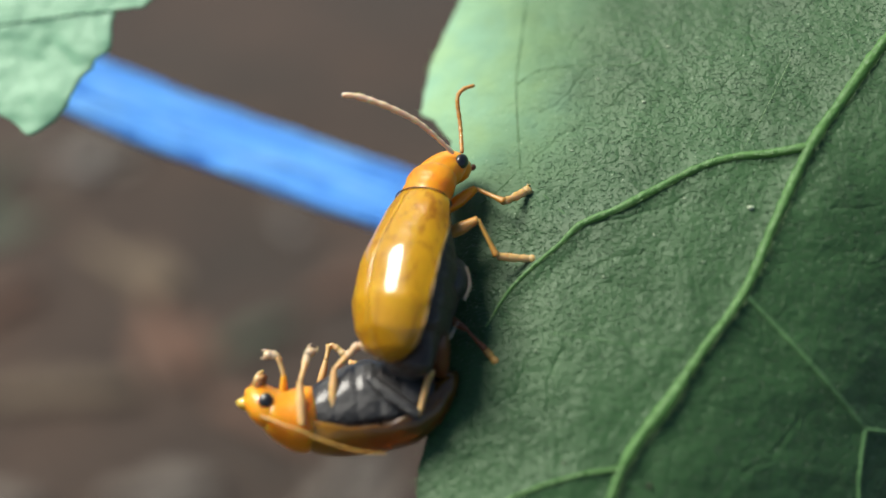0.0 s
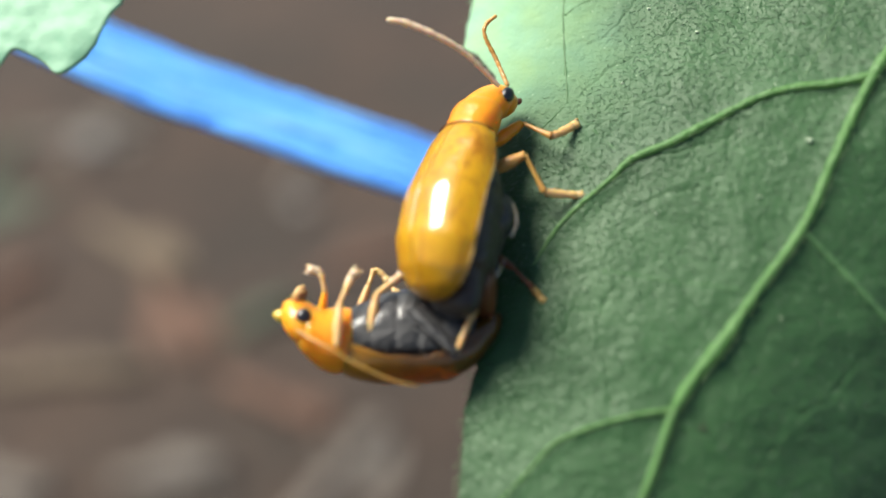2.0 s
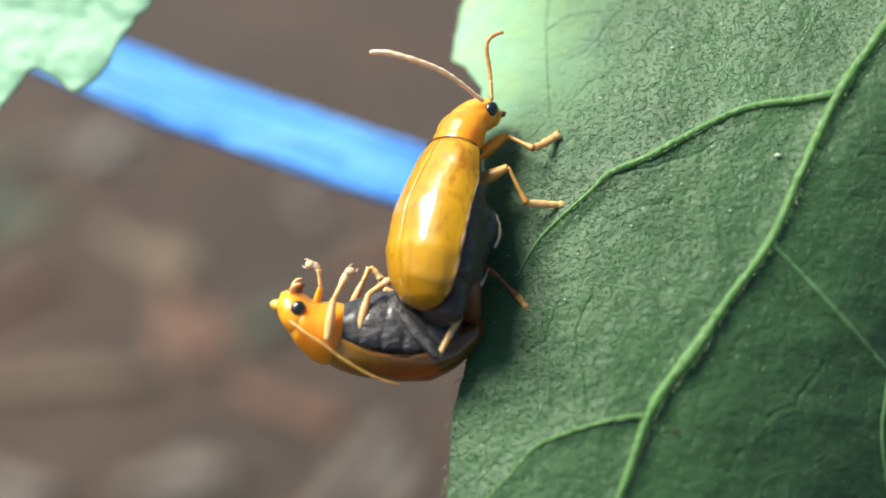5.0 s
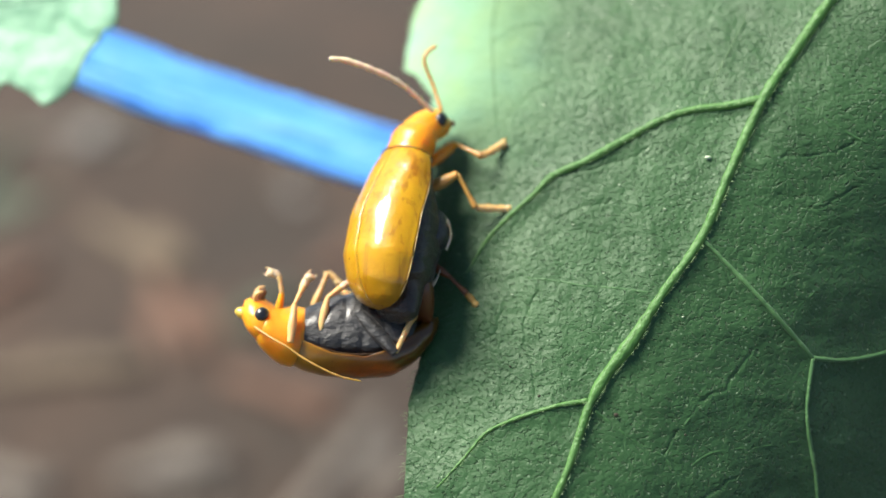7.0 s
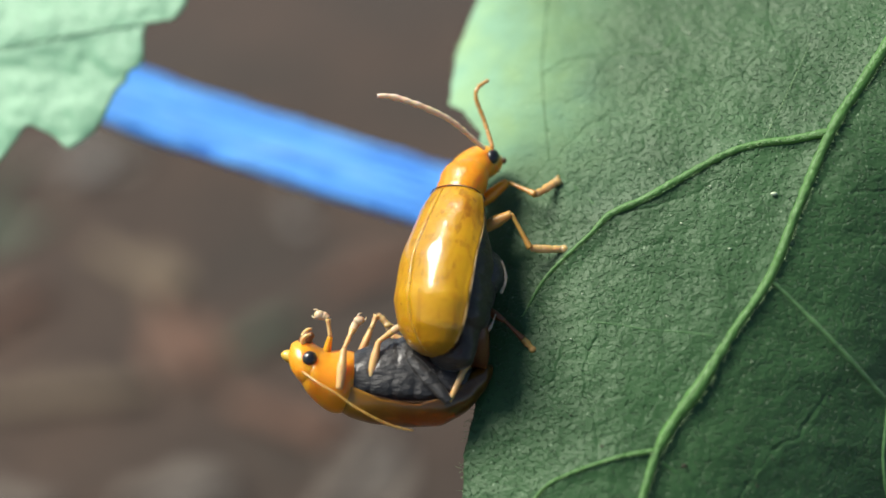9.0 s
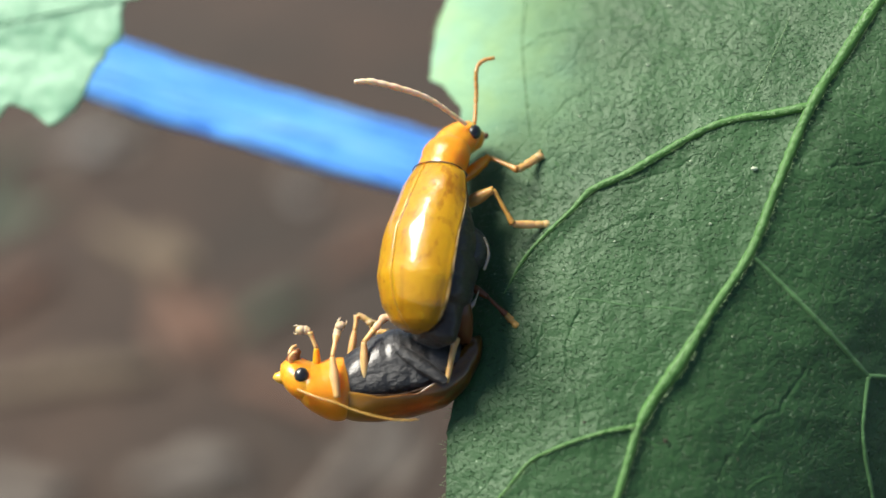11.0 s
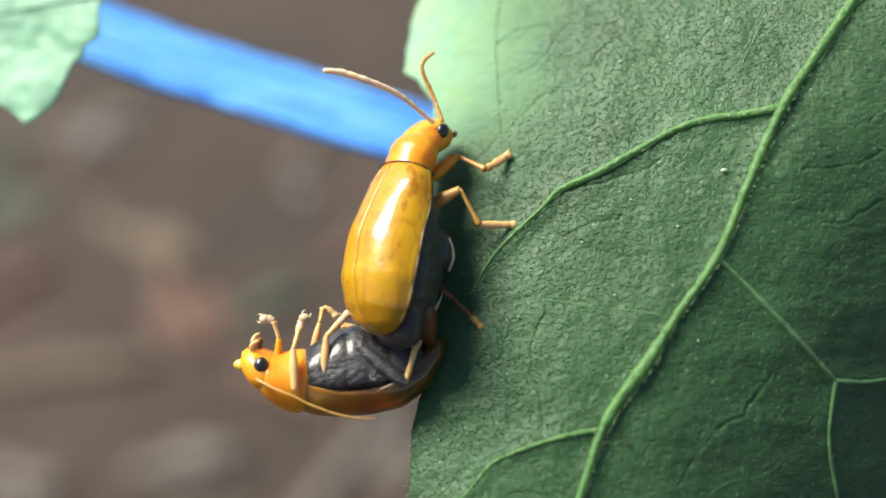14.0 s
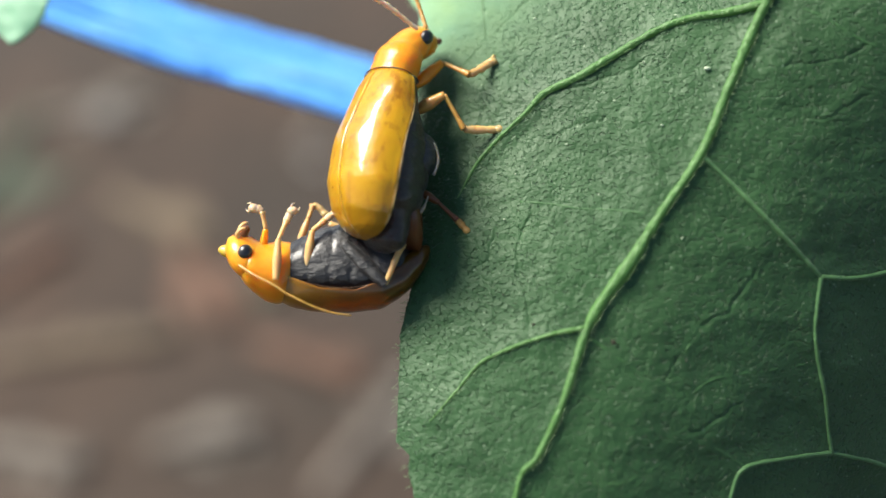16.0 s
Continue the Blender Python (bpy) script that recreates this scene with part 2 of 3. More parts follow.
BELLY = belly_material("black_belly", (0.006, 0.006, 0.006), (0.022, 0.021, 0.02))
FLANK = belly_material("brown_black_flank", (0.01, 0.007, 0.004), (0.034, 0.023, 0.014))
EYEBALL = Mat("black_eye").color((0.008, 0.008, 0.009)).set(Roughness=0.3, Coat_Weight=0.3, Coat_Roughness=0.12).m
SEAM = Mat("dark_seam").color((0.06, 0.025, 0.006)).set(Roughness=0.5).m


def ribbon_material():
    m = Mat("blue_plastic")
    streak = m.noise(700, 4, 0.6, (0.05, 1, 1))
    m.color(m.ramp(streak, (0.3, (0.07, 0.26, 0.78)), (0.5, (0.13, 0.42, 0.95)), (0.75, (0.24, 0.56, 0.98))))
    m.set(Roughness=0.4)
    m.bump(streak, 0.0004)
    return m.thin((0.1, 0.4, 1.0), 0.2).m


RIBBON = ribbon_material()


def ground_material():
    m = Mat("soil")
    col = m.ramp(m.noise(9, 6, 0.65), (0.28, (0.0160, 0.0142, 0.0092)), (0.43, (0.0266, 0.0182, 0.0124)), (0.58, (0.0388, 0.0235, 0.0150)), (0.74, (0.0510, 0.0365, 0.0265)))
    grit = m.ramp(m.noise(120, 4), (0.35, (0.6, 0.6, 0.6)), (0.65, (1.2, 1.2, 1.2)))
    m.color(m.mix(1.0, col, grit, "MULTIPLY")).set(Roughness=0.95)
    m.bump(m.noise(60, 4), 0.0008)
    return m.m


SOIL = ground_material()


# ---- mesh helpers ----
def mesh_object(name, verts, faces, material, smooth=True):
    me = bpy.data.meshes.new(name)
    me.from_pydata([tuple(v) for v in verts], [], faces)
    me.materials.append(material)
    if smooth:
        me.polygons.foreach_set("use_smooth", [True] * len(me.polygons))
    me.update()
    return new(name, me)


def part(name, shape, material, parent, label="", kind=""):
    """One mesh under a thing or a part; shape is (verts, faces) in millimetres from the thing's base."""
    verts, faces = shape
    ob = mesh_object(name, np.asarray(verts, float) * MM, faces, material)
    ob.parent = parent
    return tagged(ob, label, kind=kind)


def thing(name, base, label, category, group="", kind=""):
    ob = new(name)
    ob.empty_display_size = 0.002
    ob.matrix_world = BASE @ Matrix.Translation(Vector(base) * MM)
    ob["base"] = base
    return tagged(ob, label, category, group, kind)


def sheet(fn, us, vs, wrap=False):
    verts = [fn(u, v) for u in us for v in vs]
    n, faces = len(vs), []
    for i in range(len(us) - 1):
        for j in range(n if wrap else n - 1):
            k = (j + 1) % n
            faces.append((i * n + j, (i + 1) * n + j, (i + 1) * n + k, i * n + k))
    return verts, faces


def joined(*shapes):
    verts, faces = [], []
    for v, f in shapes:
        o = len(verts)
        verts += [tuple(p) for p in v]
        faces += [tuple(i + o for i in q) for q in f]
    return verts, faces


def moved(shape, m):
    return [m @ Vector(v) for v in shape[0]], shape[1]


def smooth_line(points, step):
    """Catmull-Rom through points (tuples of any length), about one per step."""
    p = np.array(points, float)
    p = np.vstack([2 * p[0] - p[1], p, 2 * p[-1] - p[-2]])
    out = []
    for i in range(1, len(p) - 2):
        n = max(1, int(np.linalg.norm(p[i + 1][:3] - p[i][:3]) / step))
        for k in range(n):
            t = k / n
            a, b, c, d = p[i - 1 : i + 3]
            out.append(0.5 * (2 * b + (c - a) * t + (2 * a - 5 * b + 4 * c - d) * t * t + (3 * b - a - 3 * c + d) * t**3))
    return np.array(out + [p[-2]])


def tube(points, step=0.1, sides=8, flat=1.0, bumpy=0.0, rings=0):
    """A closed tube along points (x, y, z, radius)."""
    line = smooth_line(points, step)
    c, r = line[:, :3], np.maximum(line[:, 3], 0.004)
    d = np.gradient(c, axis=0)
    d /= np.linalg.norm(d, axis=1, keepdims=True) + 1e-9
    up = np.array([0, 0, 1.0]) if abs(d[0][2]) < 0.8 else np.array([0, 1.0, 0])
    verts = []
    for k in range(len(c)):
        side = np.cross(d[k], up)
        side /= np.linalg.norm(side) + 1e-9
        top = np.cross(side, d[k])
        up = top
        rr = r[k] * (1 + bumpy * noise.noise(Vector(c[k]) * 4))
        if rings:
            rr *= 0.82 + 0.3 * abs(math.sin(math.pi * rings * k / (len(c) - 1))) ** 0.6
        for j in range(sides):
            a = 2 * math.pi * j / sides
            verts.append(c[k] + rr * (math.cos(a) * side + flat * math.sin(a) * top))
    n = len(c)
    faces = [(i * sides + j, i * sides + (j + 1) % sides, (i + 1) * sides + (j + 1) % sides, (i + 1) * sides + j) for i in range(n - 1) for j in range(sides)]
    faces += [tuple(range(sides))[::-1], tuple((n - 1) * sides + j for j in range(sides))]
    return verts, faces


def loft(rings, around=28, grooves=0):
    """A closed body along x; rings of (x, centre z, half width, height above, depth below)."""
    rows = smooth_line(rings, 0.06 if grooves else 0.12)

    def at(k, a):
        x, z, w, h, b = rows[k]
        cut = 1 - 0.032 * abs(math.cos(math.pi * grooves * k / len(rows))) ** 7 if grooves else 1
        w, h, b = w * cut, h * cut, b * cut
        return (x, w * math.cos(a), z + (h if math.sin(a) > 0 else b) * math.sin(a))

    verts, faces = sheet(at, range(len(rows)), [2 * math.pi * j / around for j in range(around)], True)
    faces += [tuple(range(around)), tuple((len(rows) - 1) * around + j for j in range(around))[::-1]]
    return verts, faces


def ball(centre, rx, ry, rz, n=12):
    def at(u, v):
        return (centre[0] + rx * math.sin(u) * math.cos(v), centre[1] + ry * math.sin(u) * math.sin(v), centre[2] + rz * math.cos(u))

    return sheet(at, [0.02 + (math.pi - 0.04) * i / n for i in range(n + 1)], [2 * math.pi * j / (2 * n) for j in range(2 * n)], True)


def to_thing(shape, base):
    return [tuple(np.subtract(v, base)) for v in shape[0]], shape[1]


MOVING = []

# ---- ground ----
def ground_height(x, y):
    return 0.006 * noise.noise(Vector((x * 9, y * 9, 0))) - 0.004 if abs(x) < 0.7 and abs(y) < 0.7 else -0.004


ground_grid = [-40, -10, -3, -1] + [-0.6 + 0.04 * i for i in range(31)] + [1, 3, 10, 40]
ground_shape = sheet(lambda x, y: (x, y + 0.4, ground_height(x, y)), ground_grid, ground_grid)
tagged(mesh_object("ground", *ground_shape, SOIL), "bare brown soil, far out of focus", "ground", kind="structure")


# ---- litter on the ground ----
def dry_leaf(width, length, curl, seed):
    def at(u, v):
        w = width * (math.sin(math.pi * min(1, 0.04 + 0.94 * u)) ** 0.7)
        x, y = (u - 0.5) * length, (v - 0.5) * w
        return (x, y, 0.002 + curl * (x * x * 6 + y * y * 14) + 0.0012 * noise.noise(Vector((x * 150, y * 150, seed))))

    return sheet(at, np.linspace(0, 1, 18), np.linspace(0, 1, 12))


def litter(name, label, category, x, y, width, length, turn, curl, skin, seed):
    ob = new(name)
    ob.empty_display_size = 0.01
    ob.matrix_world = pose(x, y, ground_height(x, y - 0.4) - 0.0022, 0, 0, turn)
    plate = mesh_object("blade", *dry_leaf(width, length, curl, seed), skin)
    stalk = mesh_object("stalk", *tube([(-length * 0.7, 0, 0.0015, 0.0006), (-length * 0.45, 0, 0.0025, 0.0006), (0, 0, 0.0032, 0.0005), (length * 0.45, 0, 0.0036, 0.0003)], 0.003, 6), skin)
    plate.parent = stalk.parent = ob
    m = plate.modifiers.new("thickness", "SOLIDIFY")
    m.thickness = 0.0004
    return tagged(ob, label, category, "leaf litter")


def litter_material(name, dark, pale):
    m = Mat(name)
    m.color(m.ramp(m.noise(140, 5), (0.3, dark), (0.7, pale))).set(Roughness=0.8)
    m.bump(m.noise(400, 4), 0.001)
    return m.m


TAN = litter_material("tan_litter", (0.085, 0.062, 0.038), (0.11, 0.08, 0.049))
RUSSET = litter_material("russet_litter", (0.074, 0.036, 0.021), (0.095, 0.048, 0.028))
GREENISH = litter_material("greenish_litter", (0.034, 0.044, 0.026), (0.046, 0.06, 0.036))
GREY = litter_material("grey_litter", (0.088, 0.074, 0.06), (0.125, 0.106, 0.087))
for x, y, w, l, turn, skin, label in (
    (-0.114, 0.28, 0.026, 0.05, 8, TAN, "tan dry leaf lying on the soil"),
    (-0.056, 0.313, 0.02, 0.024, 40, GREENISH, "faded greenish leaf lying on the soil"),
    (-0.045, 0.267, 0.024, 0.034, -30, RUSSET, "russet dry leaf lying on the soil"),
    (-0.141, 0.424, 0.034, 0.04, 20, GREY, "grey dry leaf lying on the soil"),
    (-0.026, 0.243, 0.03, 0.045, 60, GREY, "grey dry leaf lying on the soil"),
    (-0.071, 0.238, 0.022, 0.026, 10, GREY, "grey dry leaf lying on the soil"),
    (-0.12, 0.234, 0.024, 0.03, -15, GREY, "grey dry leaf lying on the soil"),
    (-0.107, 0.347, 0.03, 0.04, -40, TAN, "tan dry leaf lying on the soil"),
    (-0.055, 0.413, 0.026, 0.034, 75, GREY, "grey dry leaf lying on the soil"),
    (-0.15, 0.32, 0.03, 0.04, 50, RUSSET, "russet dry leaf lying on the soil"),
    (-0.085, 0.305, 0.026, 0.04, -60, RUSSET, "russet dry leaf lying on the soil"),
    (-0.175, 0.39, 0.06, 0.07, 80, GREENISH, "faded greenish leaf lying on the soil"),
    (-0.02, 0.35, 0.03, 0.04, 30, RUSSET, "russet dry leaf lying on the soil"),
):
    litter("dry_leaf", label, "dry leaf", x, y, w, l, turn, 0.02, skin, x * 90)

PEBBLE = litter_material("pale_stone", (0.14, 0.132, 0.12), (0.2, 0.19, 0.175))
for x, y, size, squash, turn in ((-0.141, 0.415, 0.0075, 0.5, 20), (-0.057, 0.311, 0.0035, 0.5, 70), (-0.074, 0.241, 0.004, 0.5, 130), (-0.055, 0.385, 0.0045, 0.5, 200)):
    shape = ball((0, 0, 0), size, size * 0.8, size * squash, 10)
    lumpy = [Vector(v) * (1 + 0.25 * noise.noise(Vector(v) * 300 + Vector((x * 99, y * 99, 0)))) for v in shape[0]]
    stone = mesh_object("pebble", lumpy, shape[1], PEBBLE)
    stone.matrix_world = pose(x, y, ground_height(x, y - 0.4) + size * squash * 0.5, 0, 0, turn)
    tagged(stone, "small pale pebble lying on the soil, out of focus", "pebble", "pebbles")

# ---- the leaf ----
def leaf_plane(x, y):
    a, b = x - 9, y + 1
    return -42.86 + 0.281 * a - 0.384 * b - 0.0106 * a * a + 0.0038 * a * b


def leaf_depth(x, y):
    """The blade: a nearly flat sheet, curling back at its top, at its lower end and at the thin lobe."""
    z = leaf_plane(x, y) - 0.06 * max(0, 0.6 * (x - 9) - 0.5 * (y + 1)) ** 2 - 0.021 * max(0, min(y, 12) - 1) ** 2
    z += 0.0012 * max(0, x - 5) ** 2 * min(y + 1, 12)
    if x < 4.3 and y > 2:
        z -= 0.18 * (4.3 - x) ** 1.6 * min(1, (y - 2) / 3)
    return z


def leaf_at(x, y, lift=0.0):
    """A place on the blade, or a little in front of it."""
    z = leaf_depth(x, y)
    k = z / leaf_plane(x, y)
    return (x * k, y * k, z + lift)


LEFT_RIM = [(-25.08, 5.09), (-21.42, 3.21), (-18.79, 2.44), (-14.41, 1.62), (-12.08, 1.08), (-11.36, 1.08), (-10.95, 0.61), (-9.13, 0.7), (-8.41, 0.71), (-7.28, 0.76), (-6.14, 1.05), (-5.34, 1.25), (-4.1, 1.37),
            (-1.3, 1.36), (0.86, 1.11), (3.35, 1.39), (4.59, 1.49), (5.58, 0.79), (5.87, 0.25), (8.16, 0.55), (10.4, 1.44), (11.37, 1.84), (15.99, 4), (19.83, 8.11), (20.65, 12.71)]
RIGHT_RIM = [(-25.08, 5.4), (-22, 11), (-17, 17), (-11, 20.5), (-4.7, 22), (3.2, 23.5), (11, 24), (16, 22.5), (20.65, 14)]

# veins: (x, y, radius)
MIDRIB = [(21.3, 15.2, 0.36), (18.05, 9.83, 0.29), (16.25, 7.41, 0.26), (15.2, 5.91, 0.25), (14.02, 4.24, 0.23), (12.41, 1.03, 0.21), (11.42, -1.01, 0.21), (9.9, -3.11, 0.2), (8.75, -4.83, 0.29), (7.92, -5.9, 0.26),
          (7.3, -6.9, 0.2), (6.88, -7.98, 0.17), (6.46, -9.09, 0.16), (5.95, -10.18, 0.15), (5.44, -11.1, 0.14), (4.68, -12.38, 0.12), (4.2, -17.76, 0.07), (4.58, -21.27, 0.03)]
LATERALS = [
    [(14.02, 4.24, 0.21), (12.66, 3.97, 0.19), (11.48, 3.83, 0.17), (10.3, 3.45, 0.17), (8.65, 2.54, 0.19), (7.41, 1.84, 0.18), (6.19, 1.28, 0.16), (5.57, 0.65, 0.12), (4.53, -0.3, 0.1), (3.68, -1.23, 0.09), (2.93, -2.48, 0.03)],
    [(7.24, -6.88, 0.13), (6.5, -7.02, 0.11), (5.91, -7.17, 0.1), (4.67, -7.63, 0.09), (3.62, -8.18, 0.08), (2.88, -9.02, 0.06), (1.83, -10.17, 0.04)],
    [(11.39, -1.01, 0.06), (12.09, -1.76, 0.05), (12.92, -2.72, 0.06), (13.87, -3.9, 0.06), (14.8, -5.12, 0.055)],
    [(14.8, -5.12, 0.06), (14.41, -6.76, 0.05), (14.39, -7.73, 0.06), (14.46, -8.86, 0.055), (14.44, -9.63, 0.05), (14.44, -10.57, 0.06)],
    [(14.8, -5.12, 0.06), (15.84, -5.16, 0.055), (17.09, -4.9, 0.05), (18.6, -4.3, 0.05), (21.5, -3.6, 0.04)],
    [(14.44, -10.57, 0.06), (13.38, -10.72, 0.05), (11.89, -11.05, 0.055), (11.37, -11.83, 0.05), (10.9, -13.4, 0.04)],
    [(14.44, -10.57, 0.05), (15.46, -10.76, 0.05), (16.44, -11.01, 0.05), (19.5, -11.4, 0.04)],
]
THREADS = [
    [(9.57, -3.05), (8.34, -2.93), (7.3, -2.88), (6.3, -2.72), (5.2, -2.63)],
    [(4.08, 3.39), (4, 5.32), (3.95, 7.21), (4.12, 8.8), (4.34, 11.12)],
    [(4.08, 3.39), (3.38, 2.63), (2.63, 1.96)],
    [(4.08, 3.39), (4.73, 2.6), (5.81, 1.53)],
    [(7.42, -7.23), (8.14, -7.76), (8.76, -8.19), (9.68, -8.66), (10.04, -9.39), (10.29, -10.2), (10.95, -10.49), (11.85, -11.06)],
    [(9.68, -8.66), (10.14, -7.89), (10.6, -7.3)],
    [(14.13, 4.21), (14.46, 4.38), (15.87, 3.68), (17.34, 2.66), (18.6, 2.2)],
    [(14.35, -7.82), (12.9, -8.1), (11.28, -8.39), (10.43, -8.94)],
    [(19.29, 0.9), (18.68, -0.17), (18.08, -0.92), (16.79, -1.45), (16.13, -1.97), (14.9, -3.05), (13.87, -3.9)],
    [(9.12, -11.25), (8.02, -11.73), (6.92, -11.79)],
    [(4.0, 6.9), (4.6, 7.36), (5.58, 7.57), (6.95, 7.6), (8.39, 7.59), (9.07, 8.53), (9.96, 9.41)],
]
CREASES = [
    [(4.47, 3.71), (5.55, 4.68), (6.82, 5.31), (7.7, 6.4), (8.34, 6.83)],
    [(10.08, 5.74), (11.14, 6.59), (12.44, 7.77), (12.44, 8.8), (12.41, 9.5)],
    [(11.14, 6.59), (11.71, 6.23), (12.39, 6.21)],
    [(4.75, 5.63), (5.62, 6.28), (6.52, 7.51)],
    [(5.58, 7.57), (6.04, 8.5), (6.51, 9.42)],
    [(5.49, -3.02), (5.15, -4.01), (5.01, -4.97), (5.3, -5.9), (5.4, -6.83)],
    [(11.03, -6.7), (11.86, -6.18), (12.51, -5.38), (12.84, -4.92)],
    [(7.59, 4.5), (8.41, 4.8)],
    [(6.31, 3.32), (7.43, 3.62), (7.57, 4.17)],
    [(10.18, 8.34), (10.85, 7.85), (11.66, 7.97)],
    [(10.29, -10.2), (11.37, -9.53), (11.94, -9.08)],
    [(9.53, -8.58), (10.17, -7.79)],
    [(14.46, 2), (15.93, 2.11), (16.78, 2.33), (17.5, 3.1)],
    [(15.01, 0.14), (16.06, 0.36), (17.06, 1.01), (17.95, 1.55)],
    [(6.6, 1.27), (8.2, 1.67), (9.81, 2.28)],
    [(6.3, -0.4), (7.2, 0.1), (8.4, 0.3)],
    [(3.3, -5.2), (3.9, -4.6), (4.3, -3.6)],
]
crease_points = np.vstack([smooth_line([(x, y, 0) for x, y in c], 0.05)[:, :2] for c in CREASES])
crease_points += [[0.16 * noise.noise(Vector((x * 1.9, y * 1.9, k))) for k in (11, 17)] for x, y in crease_points]
vein_points = np.vstack([smooth_line([(x, y, 0) for x, y, _ in c], 0.15)[:, :2] for c in [MIDRIB] + LATERALS])


def leaf_relief(xs, ys):
    """Puckers between the veins and the creases, in millimetres."""
    z = np.zeros(len(xs))
    p = np.stack([xs, ys], 1)
    for a in range(0, len(p), 4000):
        q = p[a : a + 4000]
        dc = np.sqrt(((q[:, None] - crease_points[None]) ** 2).sum(-1).min(1))
        dv = np.sqrt(((q[:, None] - vein_points[None]) ** 2).sum(-1).min(1))
        z[a : a + 4000] = -0.042 * np.exp(-((dc / 0.042) ** 2)) + 0.08 * np.exp(-((dv / 0.35) ** 2))
    z += [0.13 * noise.noise(Vector((x * 0.45, y * 0.45, 1))) + 0.045 * noise.noise(Vector((x * 1.3, y * 1.3, 5))) + 0.018 * noise.noise(Vector((x * 3.1, y * 3.1, 9))) for x, y in p]
    return z


def rim(table, y, sign):
    x = float(np.interp(y, [a for a, _ in table], [b for _, b in table]))
    return x + sign * (0.07 * noise.noise(Vector((y * 1.4, sign, 0))) + 0.03 * noise.noise(Vector((y * 6, sign, 3))))


def leaf_blade():
    ys = np.concatenate([np.linspace(-25, -14.2, 30), np.linspace(-14, 11, 520), np.linspace(11.3, 20.6, 30)])
    ws = np.concatenate([np.linspace(0, 0.72, 380), np.linspace(0.73, 1, 24)])
    grid = [(rim(LEFT_RIM, y, 1) * (1 - w) + rim(RIGHT_RIM, y, -1) * w, y) for y in ys for w in ws]
    x, y = np.array(grid).T
    z = leaf_relief(x, y)
    verts = [leaf_at(a, b, c) for a, b, c in zip(x, y, z)]
    n = len(ws)
    faces = [(i * n + j, i * n + j + 1, (i + 1) * n + j + 1, (i + 1) * n + j) for i in range(len(ys) - 1) for j in range(n - 1)]
    return verts, faces


leaf_base = leaf_at(21.2, 15.1)
leaf = thing("leaf", leaf_base, "large green leaf seen from its veined, finely wrinkled underside", "leaf")
MOVING.append(leaf)
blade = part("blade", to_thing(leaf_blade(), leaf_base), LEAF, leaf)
thick = blade.modifiers.new("thickness", "SOLIDIFY")
thick.thickness, thick.offset = 0.16 * MM, -1


def on_leaf(line, lift=0.25, radius=0.05):
    out = []
    for p in smooth_line([(q[0], q[1], 0, q[2] if len(q) > 2 else radius) for q in line], 0.3):
        rise = leaf_relief(np.array([p[0]]), np.array([p[1]]))[0]
        out.append((*leaf_at(p[0], p[1], rise + lift * p[3]), p[3]))
    return out


midrib = part("midrib", to_thing(tube(on_leaf([(x, y, 0.8 * q) for x, y, q in MIDRIB], 0.05), 0.12, 14, 1.0, 0.3), leaf_base), VEIN, leaf, "thick pale green midrib")
for n, line in enumerate(LATERALS):
    lift, skin, wide = (0.05, VEIN, 0.8) if n < 2 else (-0.1, SIDE_VEIN, 1.5)
    part("vein", to_thing(tube(on_leaf([(x, y, wide * q) for x, y, q in line], lift), 0.1, 10, 1.0, 0.25), leaf_base), skin, leaf)
for line in THREADS:
    part("vein", to_thing(tube(on_leaf(line, -0.62, 0.06), 0.1, 8, 0.7, 0.5), leaf_base), FINE_VEIN, leaf)
foot = BASE.inverted() @ Vector((0.16, 0.02, 0)) * 1000
petiole = [(*leaf_base, 0.36), (leaf_base[0] + 4, leaf_base[1] + 4, leaf_base[2] - 2, 0.6), (42, 18, leaf_base[2] - 4, 0.8), (foot.x, (18 + foot.y) / 2, (foot.z - 52) / 2, 1.0), (*foot, 1.3)]
part("petiole", to_thing(tube(petiole, 1.0, 10), leaf_base), VEIN, leaf)

# grains, blemishes, a silk thread and hairs
for x, y, q in ((10.4, -7.85, 0.05), (5.5, -6.82, 0.08), (8.14, -7.32, 0.12), (14.01, 4.43, 0.05), (4.49, -5.84, 0.05)):
    part("blemish", to_thing(ball(leaf_at(x, y, 0.03), q * 0.8, q * 0.65, q * 0.3, 6), leaf_base), BLEMISH, leaf, "tiny dark brown blemish")
for x, y, q in ((11.87, 1.98, 0.09), (10.92, 3.96, 0.04), (8.49, 6.02, 0.05), (9.71, 2.29, 0.04), (8.63, 0.94, 0.035), (6.89, -0.59, 0.035), (10.21, 0.02, 0.04), (13.32, 2.86, 0.04), (5.94, 4.11, 0.04), (6.91, 7.02, 0.05), (9.45, 8.28, 0.04), (4.6, -3.24, 0.035), (7.93, -2.38, 0.03), (10.6, -3.86, 0.03), (5.06, -1.63, 0.03), (7.68, 2.97, 0.03)):
    part("grain", to_thing(ball(leaf_at(x, y, 0.06), q * 1.5, q * 0.8, q * 0.6, 5), leaf_base), GRAIN, leaf, "tiny pale grain")
silk = [(*leaf_at(x, y, 0.1), 0.006) for x, y in ((13.66, 7.65), (12.92, 6.2), (12.18, 4.8), (11.69, 4.0))]
part("silk", to_thing(tube(silk, 0.3, 5), leaf_base), HAIR, leaf, "single pale silk thread")


